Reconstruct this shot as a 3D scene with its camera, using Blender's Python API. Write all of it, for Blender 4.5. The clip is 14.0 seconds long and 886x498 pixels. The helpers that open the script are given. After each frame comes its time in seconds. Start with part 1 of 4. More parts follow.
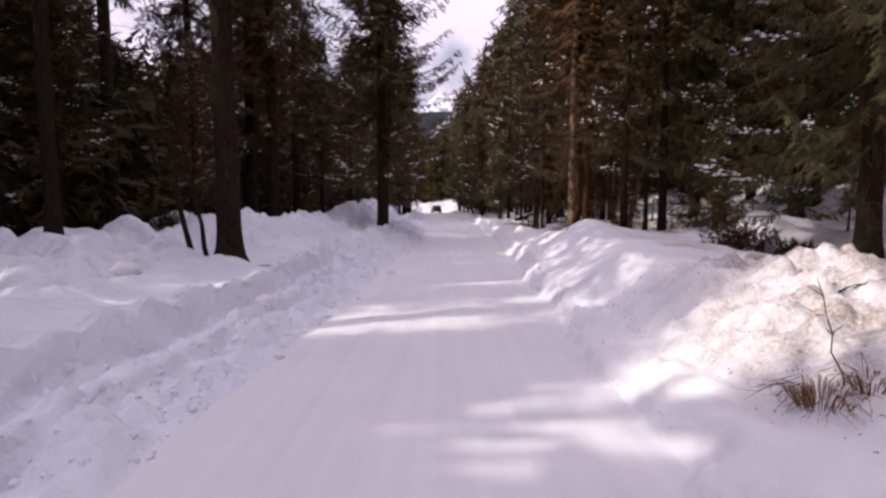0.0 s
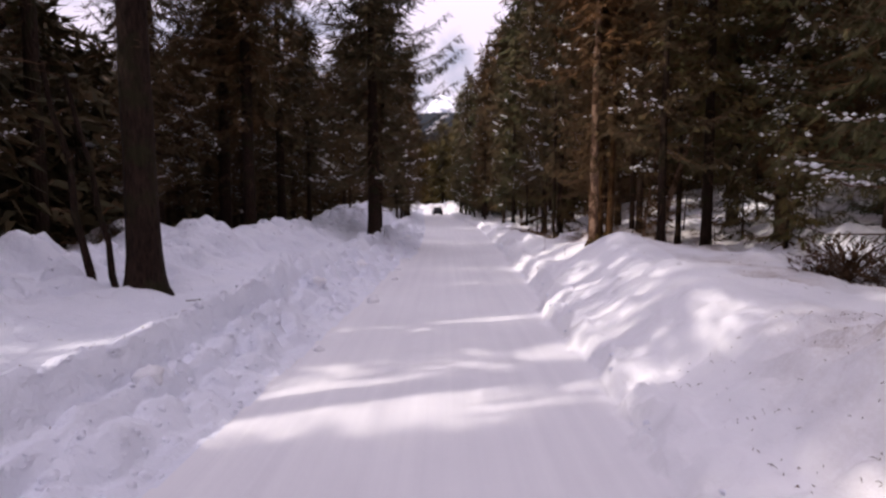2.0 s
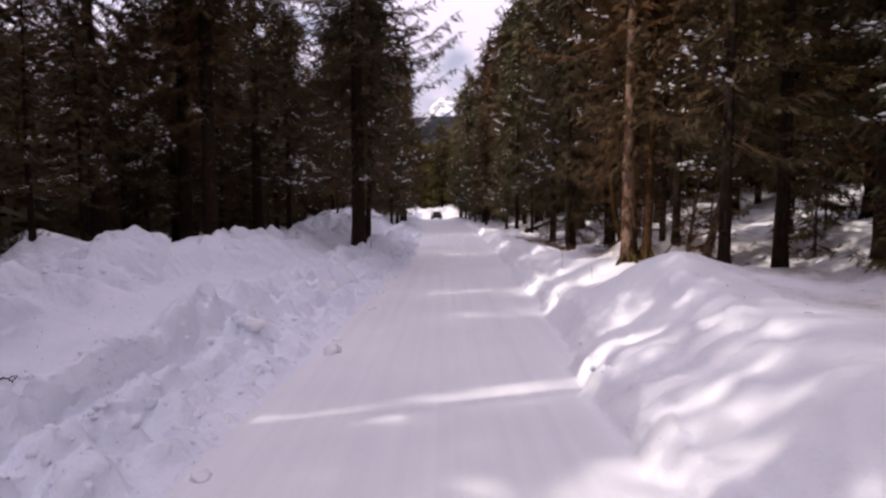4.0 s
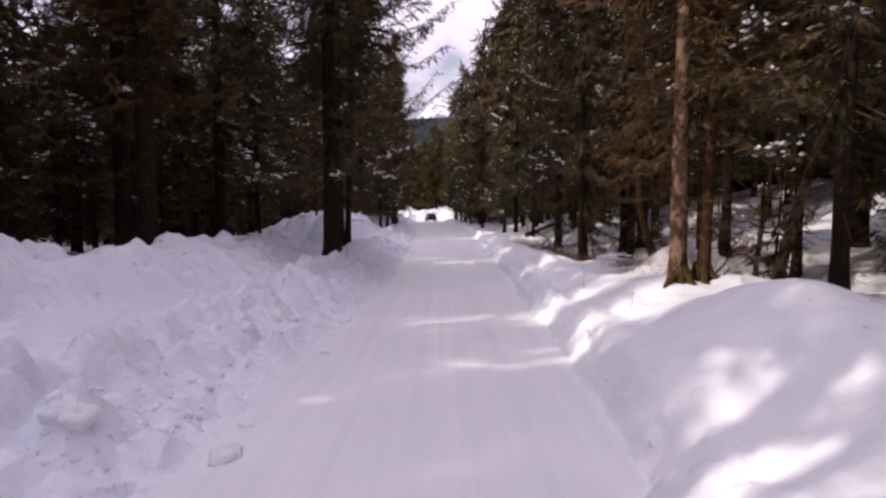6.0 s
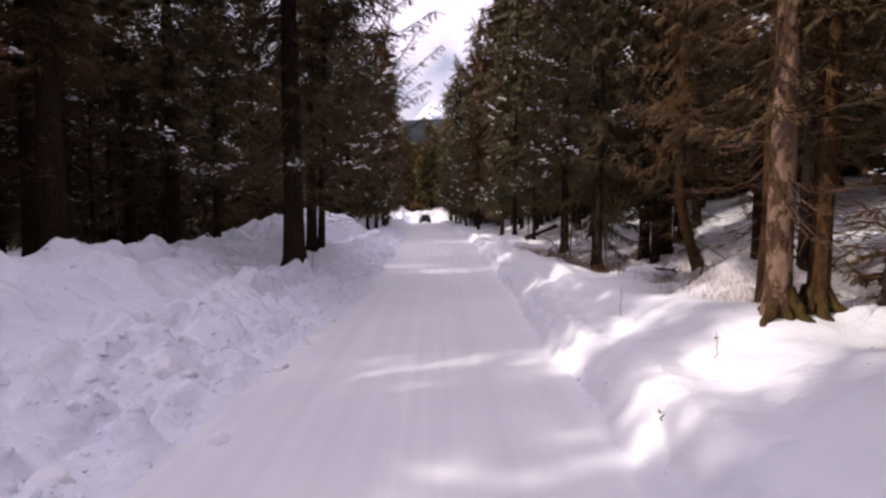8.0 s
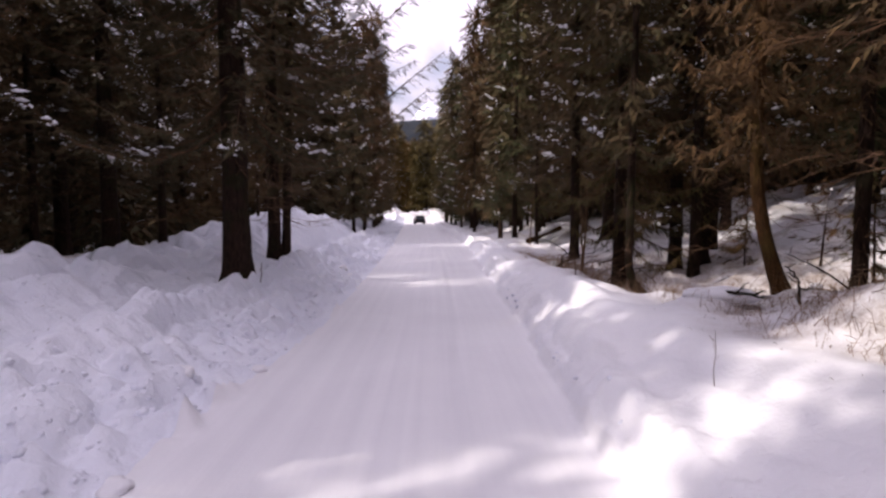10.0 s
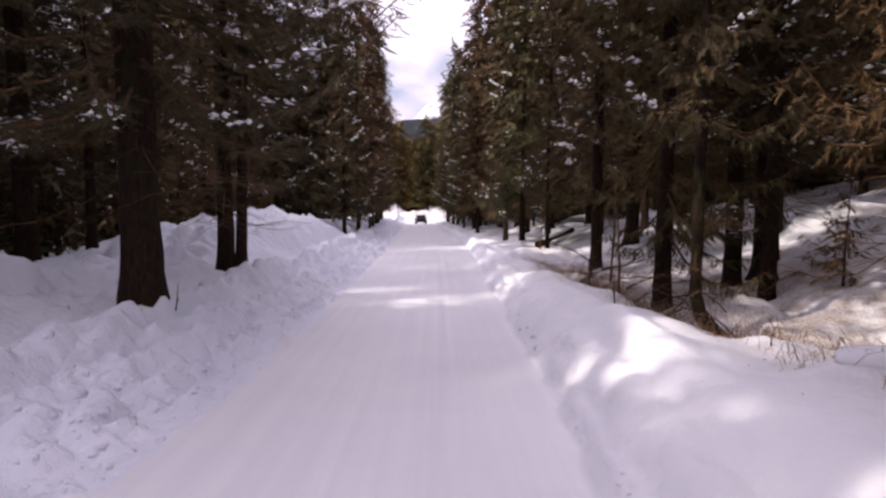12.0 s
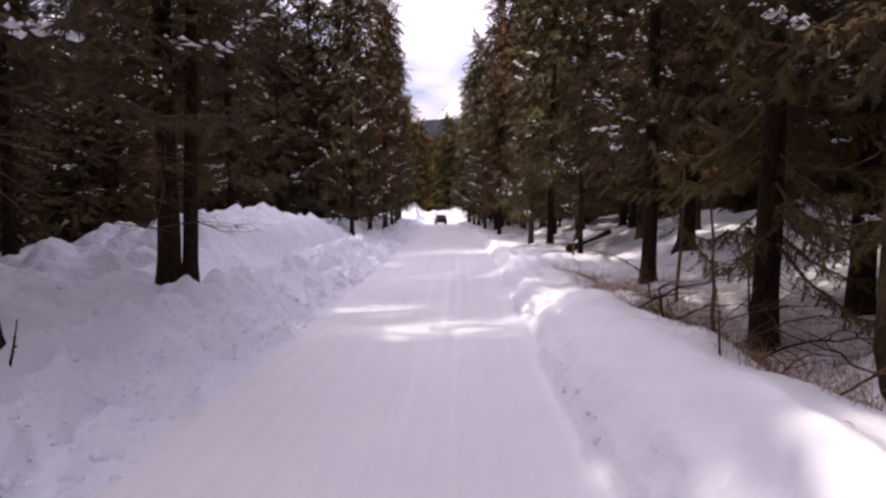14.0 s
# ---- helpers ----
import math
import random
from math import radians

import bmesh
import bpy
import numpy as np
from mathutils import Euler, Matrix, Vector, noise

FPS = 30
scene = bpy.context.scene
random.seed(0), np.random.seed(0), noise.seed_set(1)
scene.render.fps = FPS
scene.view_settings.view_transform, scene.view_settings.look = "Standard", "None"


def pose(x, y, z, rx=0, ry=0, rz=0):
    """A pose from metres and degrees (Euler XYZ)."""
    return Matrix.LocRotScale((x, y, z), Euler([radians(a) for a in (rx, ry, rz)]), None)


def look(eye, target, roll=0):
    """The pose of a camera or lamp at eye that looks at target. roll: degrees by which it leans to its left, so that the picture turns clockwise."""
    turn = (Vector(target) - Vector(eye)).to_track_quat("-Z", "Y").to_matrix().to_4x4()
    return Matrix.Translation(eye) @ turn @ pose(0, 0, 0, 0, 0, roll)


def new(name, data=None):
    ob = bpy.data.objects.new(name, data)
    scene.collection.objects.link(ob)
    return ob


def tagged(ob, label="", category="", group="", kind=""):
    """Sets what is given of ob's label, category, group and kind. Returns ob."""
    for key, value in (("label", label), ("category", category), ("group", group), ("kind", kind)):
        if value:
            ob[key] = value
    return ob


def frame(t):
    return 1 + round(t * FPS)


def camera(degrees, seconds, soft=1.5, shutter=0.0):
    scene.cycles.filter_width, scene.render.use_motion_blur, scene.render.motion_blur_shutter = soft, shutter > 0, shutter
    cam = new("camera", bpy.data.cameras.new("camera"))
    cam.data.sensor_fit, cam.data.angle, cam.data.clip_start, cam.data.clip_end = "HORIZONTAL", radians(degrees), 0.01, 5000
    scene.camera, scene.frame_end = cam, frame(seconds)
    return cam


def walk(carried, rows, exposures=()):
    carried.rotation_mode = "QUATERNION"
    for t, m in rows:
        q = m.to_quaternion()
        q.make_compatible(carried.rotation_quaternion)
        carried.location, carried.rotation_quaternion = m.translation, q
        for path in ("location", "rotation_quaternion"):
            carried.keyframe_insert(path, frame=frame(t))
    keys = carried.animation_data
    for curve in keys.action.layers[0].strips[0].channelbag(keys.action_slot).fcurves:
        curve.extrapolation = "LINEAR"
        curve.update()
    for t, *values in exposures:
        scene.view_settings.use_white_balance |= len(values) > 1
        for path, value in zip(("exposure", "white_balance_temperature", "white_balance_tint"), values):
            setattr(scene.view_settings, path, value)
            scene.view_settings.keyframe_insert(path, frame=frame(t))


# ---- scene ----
cam = camera(79.6, 14.0, soft=2.5)
METRES, EYE, TILT, LEAN, TURN = 21.0, 1.75, -4.85, 0.0, 0.0
ROWS = [
    (0.0, 0.0, 0.0, 0.0, -0.0, 0.0, 0.0),
    (0.5, 0.0014, 0.031, 0.0042, 0.04, 0.04, 0.02),
    (1.0, 0.0029, 0.0638, 0.0087, 0.06, 0.07, 0.0),
    (1.5, 0.0044, 0.0983, 0.0137, 0.1, 0.15, -0.05),
    (2.0, 0.0064, 0.1337, 0.0195, 0.21, 0.1, -0.02),
    (2.5, 0.0081, 0.1702, 0.0252, 0.29, 0.18, -0.03),
    (3.0, 0.0098, 0.2072, 0.0299, 0.3, 0.31, -0.03),
    (5.5, 0.0199, 0.392, 0.0449, -0.09, 0.63, 0.06),
    (6.0, 0.0221, 0.4283, 0.0485, -0.23, 0.67, 0.1),
    (6.5, 0.0245, 0.464, 0.0504, -0.35, 0.76, 0.14),
    (7.0, 0.0272, 0.4995, 0.0521, -0.47, 0.83, 0.13),
    (7.5, 0.0302, 0.5347, 0.0543, -0.56, 0.89, 0.14),
    (8.0, 0.0329, 0.5695, 0.0573, -0.69, 0.85, 0.13),
    (10.5, 0.0472, 0.7454, 0.071, -1.17, 0.95, 0.11),
    (11.0, 0.0504, 0.7806, 0.0741, -1.23, 0.91, 0.1),
    (11.5, 0.0533, 0.8163, 0.0771, -0.71, 0.91, -0.01),
    (12.0, 0.0568, 0.8519, 0.0815, -0.73, 0.85, -0.03),
    (12.5, 0.0598, 0.8872, 0.0835, 0.31, 0.87, -0.17),
    (13.0, 0.0631, 0.9229, 0.0872, 1.52, 0.82, -0.34),
    (13.5, 0.0661, 0.9579, 0.0895, 1.57, 0.84, -0.32),
    (14.0, 0.0683, 0.9928, 0.0913, 1.62, 0.86, -0.35),
]
walk(cam, [(t, pose(0, 0, EYE, TILT, LEAN, TURN) @ pose(METRES * x, METRES * y, METRES * z, 90 + pitch, roll, yaw)) for t, x, y, z, yaw, pitch, roll in ROWS],
     exposures=[(0.0, -0.1, 6300, 21), (7.0, -0.03, 6280, 21), (14.0, 0.29, 6280, 21)])

# ---- light ----
SUN_FROM = Vector((-0.93, -0.30, 0.66)).normalized()
sun = new("sun", bpy.data.lights.new("sun", "SUN"))
sun.data.energy, sun.data.angle, sun.data.color = 3.6, radians(0.7), (1.0, 0.92, 0.78)
sun.matrix_world = look(SUN_FROM * 200, (0, 0, 0))

world = bpy.data.worlds.new("world")
scene.world = world
world.use_nodes = True
wt = world.node_tree
wt.nodes.clear()
w_out = wt.nodes.new("ShaderNodeOutputWorld")
w_bg = wt.nodes.new("ShaderNodeBackground")
w_sky = wt.nodes.new("ShaderNodeTexSky")
w_sky.sky_type, w_sky.sun_disc = "NISHITA", False
w_sky.sun_elevation = math.asin(SUN_FROM.z)
w_sky.sun_rotation = math.atan2(SUN_FROM.x, SUN_FROM.y)
w_co = wt.nodes.new("ShaderNodeTexCoord")
w_map = wt.nodes.new("ShaderNodeMapping")
w_map.inputs["Scale"].default_value = (1.6, 1.6, 5.0)
w_map.inputs["Location"].default_value = (0.3, 0.0, 0.55)
w_noise = wt.nodes.new("ShaderNodeTexNoise")
w_noise.inputs["Scale"].default_value, w_noise.inputs["Detail"].default_value = 1.7, 5
w_ramp = wt.nodes.new("ShaderNodeValToRGB")
w_ramp.color_ramp.elements[0].position, w_ramp.color_ramp.elements[0].color = 0.24, (0, 0, 0, 1)
w_ramp.color_ramp.elements[1].position, w_ramp.color_ramp.elements[1].color = 0.42, (1, 1, 1, 1)
w_mix = wt.nodes.new("ShaderNodeMix")
w_mix.data_type = "RGBA"
w_cloud = wt.nodes.new("ShaderNodeRGB")
w_cloud.outputs[0].default_value = (12.6, 11.6, 12.9, 1)
wt.links.new(w_co.outputs["Generated"], w_map.inputs["Vector"])
wt.links.new(w_map.outputs[0], w_noise.inputs["Vector"])
wt.links.new(w_noise.outputs["Fac"], w_ramp.inputs[0])
# a blue break in the cloud, low over the mountain
w_gap = wt.nodes.new("ShaderNodeVectorMath")
w_gap.operation = "DISTANCE"
w_gap.inputs[1].default_value = (0.012, 0.965, 0.252)
w_gap_ramp = wt.nodes.new("ShaderNodeMapRange")
w_gap_ramp.inputs[1].default_value, w_gap_ramp.inputs[2].default_value = 0.012, 0.055
w_gap_ramp.inputs[3].default_value = 0.42
w_rag = wt.nodes.new("ShaderNodeTexNoise")
w_rag.inputs["Scale"].default_value, w_rag.inputs["Detail"].default_value = 14.0, 4
w_rag_mix = wt.nodes.new("ShaderNodeMix")
w_rag_mix.data_type, w_rag_mix.blend_type = "RGBA", "LINEAR_LIGHT"
w_rag_mix.inputs[0].default_value = 0.05
w_cover = wt.nodes.new("ShaderNodeMath")
w_cover.operation = "MINIMUM"
wt.links.new(w_co.outputs["Generated"], w_rag.inputs["Vector"])
wt.links.new(w_co.outputs["Generated"], w_rag_mix.inputs[6])
wt.links.new(w_rag.outputs["Color"], w_rag_mix.inputs[7])
wt.links.new(w_rag_mix.outputs[2], w_gap.inputs[0])
wt.links.new(w_gap.outputs["Value"], w_gap_ramp.inputs[0])
wt.links.new(w_ramp.outputs[0], w_cover.inputs[0])
wt.links.new(w_gap_ramp.outputs[0], w_cover.inputs[1])
wt.links.new(w_cover.outputs[0], w_mix.inputs[0])
wt.links.new(w_sky.outputs[0], w_mix.inputs[6])
# an overcast sky is brighter overhead than near the horizon
w_xyz = wt.nodes.new("ShaderNodeSeparateXYZ")
w_up = wt.nodes.new("ShaderNodeMapRange")
w_up.inputs[1].default_value, w_up.inputs[2].default_value, w_up.inputs[3].default_value, w_up.inputs[4].default_value = 0.1, 0.75, 0.66, 1.3
w_shade = wt.nodes.new("ShaderNodeVectorMath")
w_shade.operation = "SCALE"
wt.links.new(w_co.outputs["Generated"], w_xyz.inputs[0])
wt.links.new(w_xyz.outputs[2], w_up.inputs[0])
wt.links.new(w_cloud.outputs[0], w_shade.inputs[0])
wt.links.new(w_up.outputs[0], w_shade.inputs["Scale"])
wt.links.new(w_shade.outputs[0], w_mix.inputs[7])
wt.links.new(w_mix.outputs[2], w_bg.inputs[0])
w_bg.inputs[1].default_value = 0.1
wt.links.new(w_bg.outputs[0], w_out.inputs[0])


# ---- materials ----
def material(name, rough=0.8, spec=0.3):
    m = bpy.data.materials.new(name)
    m.use_nodes = True
    bsdf = m.node_tree.nodes["Principled BSDF"]
    bsdf.inputs["Roughness"].default_value = rough
    bsdf.inputs["Specular IOR Level"].default_value = spec
    return m, m.node_tree, bsdf


def coords(nt, scale=(1, 1, 1), kind="Object"):
    co, mp = nt.nodes.new("ShaderNodeTexCoord"), nt.nodes.new("ShaderNodeMapping")
    mp.inputs["Scale"].default_value = scale
    nt.links.new(co.outputs[kind], mp.inputs["Vector"])
    return mp.outputs[0]


def noise_tex(nt, vec, scale, detail=4, rough=0.55):
    n = nt.nodes.new("ShaderNodeTexNoise")
    n.inputs["Scale"].default_value, n.inputs["Detail"].default_value, n.inputs["Roughness"].default_value = scale, detail, rough
    nt.links.new(vec, n.inputs["Vector"])
    return n.outputs["Fac"]


def ramp(nt, fac, stops):
    r = nt.nodes.new("ShaderNodeValToRGB")
    while len(r.color_ramp.elements) < len(stops):
        r.color_ramp.elements.new(0.5)
    for e, (p, c) in zip(r.color_ramp.elements, stops):
        e.position, e.color = p, (*c, 1)
    nt.links.new(fac, r.inputs[0])
    return r.outputs[0]


def mixed(nt, fac, a, b, blend="MIX"):
    m = nt.nodes.new("ShaderNodeMix")
    m.data_type, m.blend_type = "RGBA", blend
    for socket, value in ((m.inputs[0], fac), (m.inputs[6], a), (m.inputs[7], b)):
        if isinstance(value, (int, float)):
            socket.default_value = value
        elif isinstance(value, tuple):
            socket.default_value = (*value, 1)
        else:
            nt.links.new(value, socket)
    return m.outputs[2]


def bumped(nt, bsdf, heights):
    last = None
    for h, strength, dist in heights:
        b = nt.nodes.new("ShaderNodeBump")
        b.inputs["Strength"].default_value, b.inputs["Distance"].default_value = strength, dist
        nt.links.new(h, b.inputs["Height"])
        if last:
            nt.links.new(last, b.inputs["Normal"])
        last = b.outputs[0]
    nt.links.new(last, bsdf.inputs["Normal"])


def snow_material(name, dirt=0.0, coarse=1.0, scattered=True):
    m, nt, bsdf = material(name, 0.75, 0.25)
    v = coords(nt)
    big, mid, fine = noise_tex(nt, v, 0.7), noise_tex(nt, v, 7.0, 5, 0.6), noise_tex(nt, v, 45.0, 4, 0.6)
    col = ramp(nt, big, [(0.3, (0.80, 0.80, 0.84)), (0.7, (0.88, 0.875, 0.89))])
    if dirt:
        specks = ramp(nt, noise_tex(nt, v, 30.0, 4, 0.7), [(0.34, (0.4, 0.4, 0.4)), (0.58, (1, 1, 1))])
        specks = mixed(nt, 1.0, specks, ramp(nt, noise_tex(nt, v, 2.2, 6, 0.7), [(0.35, (0.18, 0.18, 0.18)), (0.58, (1, 1, 1))]), "MULTIPLY")
        areas = ramp(nt, noise_tex(nt, v, 0.5, 3), [(0.48, (0, 0, 0)), (0.7, (1, 1, 1))])
        areas = areas if scattered else (0.0, 0.0, 0.0)
        for place, stretch in DIRT:
            mp = nt.nodes.new("ShaderNodeMapping")
            mp.vector_type = "TEXTURE"
            mp.inputs["Location"].default_value, mp.inputs["Scale"].default_value = place, stretch
            co, far = nt.nodes.new("ShaderNodeTexCoord"), nt.nodes.new("ShaderNodeVectorMath")
            far.operation = "LENGTH"
            nt.links.new(co.outputs["Object"], mp.inputs["Vector"])
            nt.links.new(mp.outputs[0], far.inputs[0])
            areas = mixed(nt, 1.0, areas, ramp(nt, far.outputs["Value"], [(0.35, (1, 1, 1)), (1.0, (0, 0, 0))]), "LIGHTEN")
        both = mixed(nt, 1.0, specks, areas, "MULTIPLY")
        both = mixed(nt, 1.0, both, (dirt, dirt, dirt), "MULTIPLY")
        col = mixed(nt, both, col, mixed(nt, noise_tex(nt, v, 5.0, 3), (0.16, 0.11, 0.08), (0.46, 0.36, 0.28)))
    nt.links.new(col, bsdf.inputs["Base Color"])
    bumped(nt, bsdf, [(mid, 0.5 * coarse, 0.05), (fine, 0.35 * coarse, 0.012)])
    return m


# where soil and needles lie on the snow: place and reach
DIRT = [((3.1, 4.5, 0.9), (1.3, 1.9, 3.0)), ((4.2, 6.0, 0.9), (1.8, 2.6, 3.0)), ((5.2, 29.0, 0.5), (2.1, 9.0, 3.0)), ((5.3, 20.8, 0.7), (1.6, 3.2, 3.0)), ((7.2, 26.0, 0.7), (3.6, 14.0, 5.0)), ((6.2, 16.0, 0.9), (1.2, 2.5, 3.0))]
MAT_SNOW = snow_material("snow", 0.0, 1.0)
MAT_BANK = snow_material("bank_snow", 0.9, 1.0, False)
MAT_FOREST_SNOW = snow_material("littered_snow", 0.95, 1.3)
MAT_CRUMBLY, nt, bsdf = material("crumbly_snow", 0.8, 0.2)
v = coords(nt)
# a little darker and bluer than the other snow: shade put into the colour
nt.links.new(ramp(nt, noise_tex(nt, v, 0.9), [(0.3, (0.74, 0.76, 0.84)), (0.7, (0.81, 0.825, 0.885))]), bsdf.inputs["Base Color"])
cells = nt.nodes.new("ShaderNodeTexVoronoi")
cells.inputs["Scale"].default_value = 7.5
nt.links.new(v, cells.inputs["Vector"])
bumped(nt, bsdf, [(cells.outputs["Distance"], 0.22, 0.05), (noise_tex(nt, v, 5.0, 4, 0.5), 0.9, 0.08), (noise_tex(nt, v, 40.0, 3, 0.5), 0.25, 0.010)])
MAT_BRANCH_SNOW = snow_material("branch_snow", 0.0, 0.6)

# groomed road: streaks drawn out along the way of travel
MAT_ROAD, nt, bsdf = material("packed_snow", 0.62, 0.35)
v = coords(nt)
streak_fine = noise_tex(nt, coords(nt, (34.0, 0.35, 1.0)), 1.0, 4, 0.6)
streak_wide = noise_tex(nt, coords(nt, (6.0, 0.08, 1.0)), 1.0, 3, 0.5)
grain = noise_tex(nt, v, 60.0, 3, 0.6)
lumps = noise_tex(nt, v, 3.0, 4, 0.6)
col = ramp(nt, streak_wide, [(0.3, (0.76, 0.755, 0.785)), (0.7, (0.85, 0.845, 0.865))])
col = mixed(nt, 0.35, col, ramp(nt, noise_tex(nt, v, 0.5, 5), [(0.3, (0.72, 0.71, 0.74)), (0.7, (0.88, 0.88, 0.89))]))
nt.links.new(col, bsdf.inputs["Base Color"])
bumped(nt, bsdf, [(lumps, 0.25, 0.03), (streak_wide, 0.22, 0.03), (streak_fine, 0.14, 0.010), (grain, 0.2, 0.006)])


def bark_material(name, dark, light, patch=0.0):
    m, nt, bsdf = material(name, 0.95, 0.08)
    v = coords(nt, (1, 1, 0.22))
    ridges = noise_tex(nt, v, 26.0, 5, 0.7)
    scales = nt.nodes.new("ShaderNodeTexVoronoi")
    scales.inputs["Scale"].default_value = 14.0
    nt.links.new(coords(nt, (1, 1, 0.5)), scales.inputs["Vector"])
    col = ramp(nt, ridges, [(0.3, dark), (0.72, light)])
    moss = ramp(nt, noise_tex(nt, coords(nt), 1.7, 4), [(0.5, (0, 0, 0)), (0.7, (1, 1, 1))])
    col = mixed(nt, moss, col, tuple(0.55 * a + b for a, b in zip(light, (0.0, 0.012, 0.0))))
    if patch:
        pale = ramp(nt, noise_tex(nt, coords(nt, (1, 1, 0.6)), 5.0, 4, 0.65), [(0.47, (0, 0, 0)), (0.53, (1, 1, 1))])
        col = mixed(nt, mixed(nt, 1.0, pale, (patch,) * 3, "MULTIPLY"), col, (0.33, 0.215, 0.15))
    nt.links.new(col, bsdf.inputs["Base Color"])
    bumped(nt, bsdf, [(scales.outputs["Distance"], 0.9, 0.04), (ridges, 1.0, 0.03)])
    return m


MAT_BARK = bark_material("spruce_bark", (0.012, 0.008, 0.006), (0.048, 0.029, 0.021))
MAT_PALE_BARK = bark_material("scaly_bark", (0.03, 0.018, 0.012), (0.13, 0.070, 0.042), 0.6)
MAT_MOSSY_BARK = bark_material("mossy_bark", (0.022, 0.013, 0.006), (0.125, 0.062, 0.026))
MAT_TWIG, nt, bsdf = material("dead_twig", 0.9, 0.2)
nt.links.new(ramp(nt, noise_tex(nt, coords(nt), 9.0), [(0.3, (0.04, 0.024, 0.013)), (0.7, (0.15, 0.083, 0.042))]), bsdf.inputs["Base Color"])


def needle_material(name, greens, brown):
    m, nt, bsdf = material(name, 0.8, 0.22)
    geo, info = nt.nodes.new("ShaderNodeNewGeometry"), nt.nodes.new("ShaderNodeObjectInfo")
    leaf = ramp(nt, geo.outputs["Random Per Island"], [(0.0, greens[0]), (0.6, greens[1]), (1.0, brown)])
    patches = ramp(nt, noise_tex(nt, coords(nt), 0.55, 3), [(0.42, (0, 0, 0)), (0.66, (1, 1, 1))])
    col = mixed(nt, patches, leaf, mixed(nt, 0.6, leaf, brown))
    tone = ramp(nt, info.outputs["Random"], [(0.0, (0.75, 0.85, 0.8)), (0.5, (1.0, 1.0, 1.0)), (1.0, (1.25, 1.05, 0.85))])
    nt.links.new(mixed(nt, 1.0, col, tone, "MULTIPLY"), bsdf.inputs["Base Color"])
    return m


MAT_NEEDLES = needle_material("spruce_needles", ((0.038, 0.034, 0.016), (0.072, 0.058, 0.025)), (0.115, 0.064, 0.031))
MAT_GREEN = needle_material("green_needles", ((0.036, 0.046, 0.018), (0.070, 0.074, 0.027)), (0.105, 0.070, 0.031))
MAT_RUSTY = needle_material("dry_needles", ((0.054, 0.038, 0.016), (0.084, 0.053, 0.021)), (0.125, 0.068, 0.028))
# brighter yellow copy of the needles, with sunlight put into the colour
MAT_SUN_TINTED = needle_material("sun_tinted_needles", ((0.085, 0.066, 0.020), (0.135, 0.102, 0.030)), (0.15, 0.098, 0.036))


# ---- mesh helpers ----
def smooth(a, b, x):
    k = np.clip((x - a) / (b - a), 0, 1)
    return k * k * (3 - 2 * k)


class Field:
    """Smooth random field over the plane."""

    def __init__(self, seed, n=256):
        self.n, self.g = n, np.random.default_rng(seed).random((n, n))

    def one(self, x, y):
        i, j = np.floor(x).astype(int), np.floor(y).astype(int)
        u, w = x - i, y - j
        u, w = u * u * u * (u * (u * 6 - 15) + 10), w * w * w * (w * (w * 6 - 15) + 10)
        n, g = self.n, self.g
        a, b = g[i % n, j % n], g[(i + 1) % n, j % n]
        c, d = g[i % n, (j + 1) % n], g[(i + 1) % n, (j + 1) % n]
        return (a + (b - a) * u) * (1 - w) + (c + (d - c) * u) * w - 0.5

    def __call__(self, x, y, size, octaves=3, gain=0.5):
        total, amp, k = 0.0, 1.0, 1.0 / size
        for o in range(octaves):
            total = total + amp * self.one(x * k + 17.3 * o, y * k + 5.1 * o)
            amp, k = amp * gain, k * 2.03
        return total


def mesh_from(name, verts, faces, mats, smooth_shade=True, index=None):
    me = bpy.data.meshes.new(name)
    verts, faces = np.asarray(verts, dtype=np.float32), np.asarray(faces, dtype=np.int32)
    k = faces.shape[1]
    me.vertices.add(len(verts))
    me.vertices.foreach_set("co", verts.ravel())
    me.loops.add(faces.size)
    me.loops.foreach_set("vertex_index", faces.ravel())
    me.polygons.add(len(faces))
    me.polygons.foreach_set("loop_start", np.arange(0, faces.size, k, dtype=np.int32))
    for m in mats if isinstance(mats, (list, tuple)) else [mats]:
        me.materials.append(m)
    if index is not None:
        me.polygons.foreach_set("material_index", np.asarray(index, dtype=np.int32))
    me.update(calc_edges=True)
    me.validate()
    me.polygons.foreach_set("use_smooth", np.full(len(me.polygons), smooth_shade))
    return me


def child(name, data, parent, label=""):
    ob = new(name, data)
    ob.parent = parent
    return tagged(ob, label)


# ---- the lie of the land ----
YS = [-60, 0, 4, 8, 13, 18, 24, 30, 45, 70, 105, 130]
LEFT = [-2.1, -2.05, -2.0, -1.78, -1.52, -1.42, -0.98, -1.05, -1.4, -2.5, -3.9, -5.5]
RIGHT = [1.45, 1.5, 1.6, 1.8, 1.98, 2.28, 2.45, 2.58, 2.95, 2.25, 1.0, 0.0]
HEAP_Y = [-20, 4, 9, 13, 17, 22, 25.5, 28, 31, 35, 39, 46, 60, 110]
HEAP = [0.9, 0.95, 1.05, 1.2, 1.22, 1.0, 0.75, 0.62, 0.95, 1.6, 1.7, 1.2, 0.9, 0.9]
FACE_Y = [-20, 9, 12, 15, 24, 60]
FACE = [0.2, 0.22, 0.3, 0.34, 0.36, 0.3]
PILLOW_Y = [-20, 3, 6, 9, 14, 17, 20, 23, 26, 30, 36, 60, 110]
PILLOW = [0.7, 0.72, 0.85, 0.97, 1.1, 0.85, 0.78, 0.78, 0.68, 0.55, 0.45, 0.42, 0.4]
FLOOR_Y = [-20, 8, 15, 20, 26, 34, 60, 110]
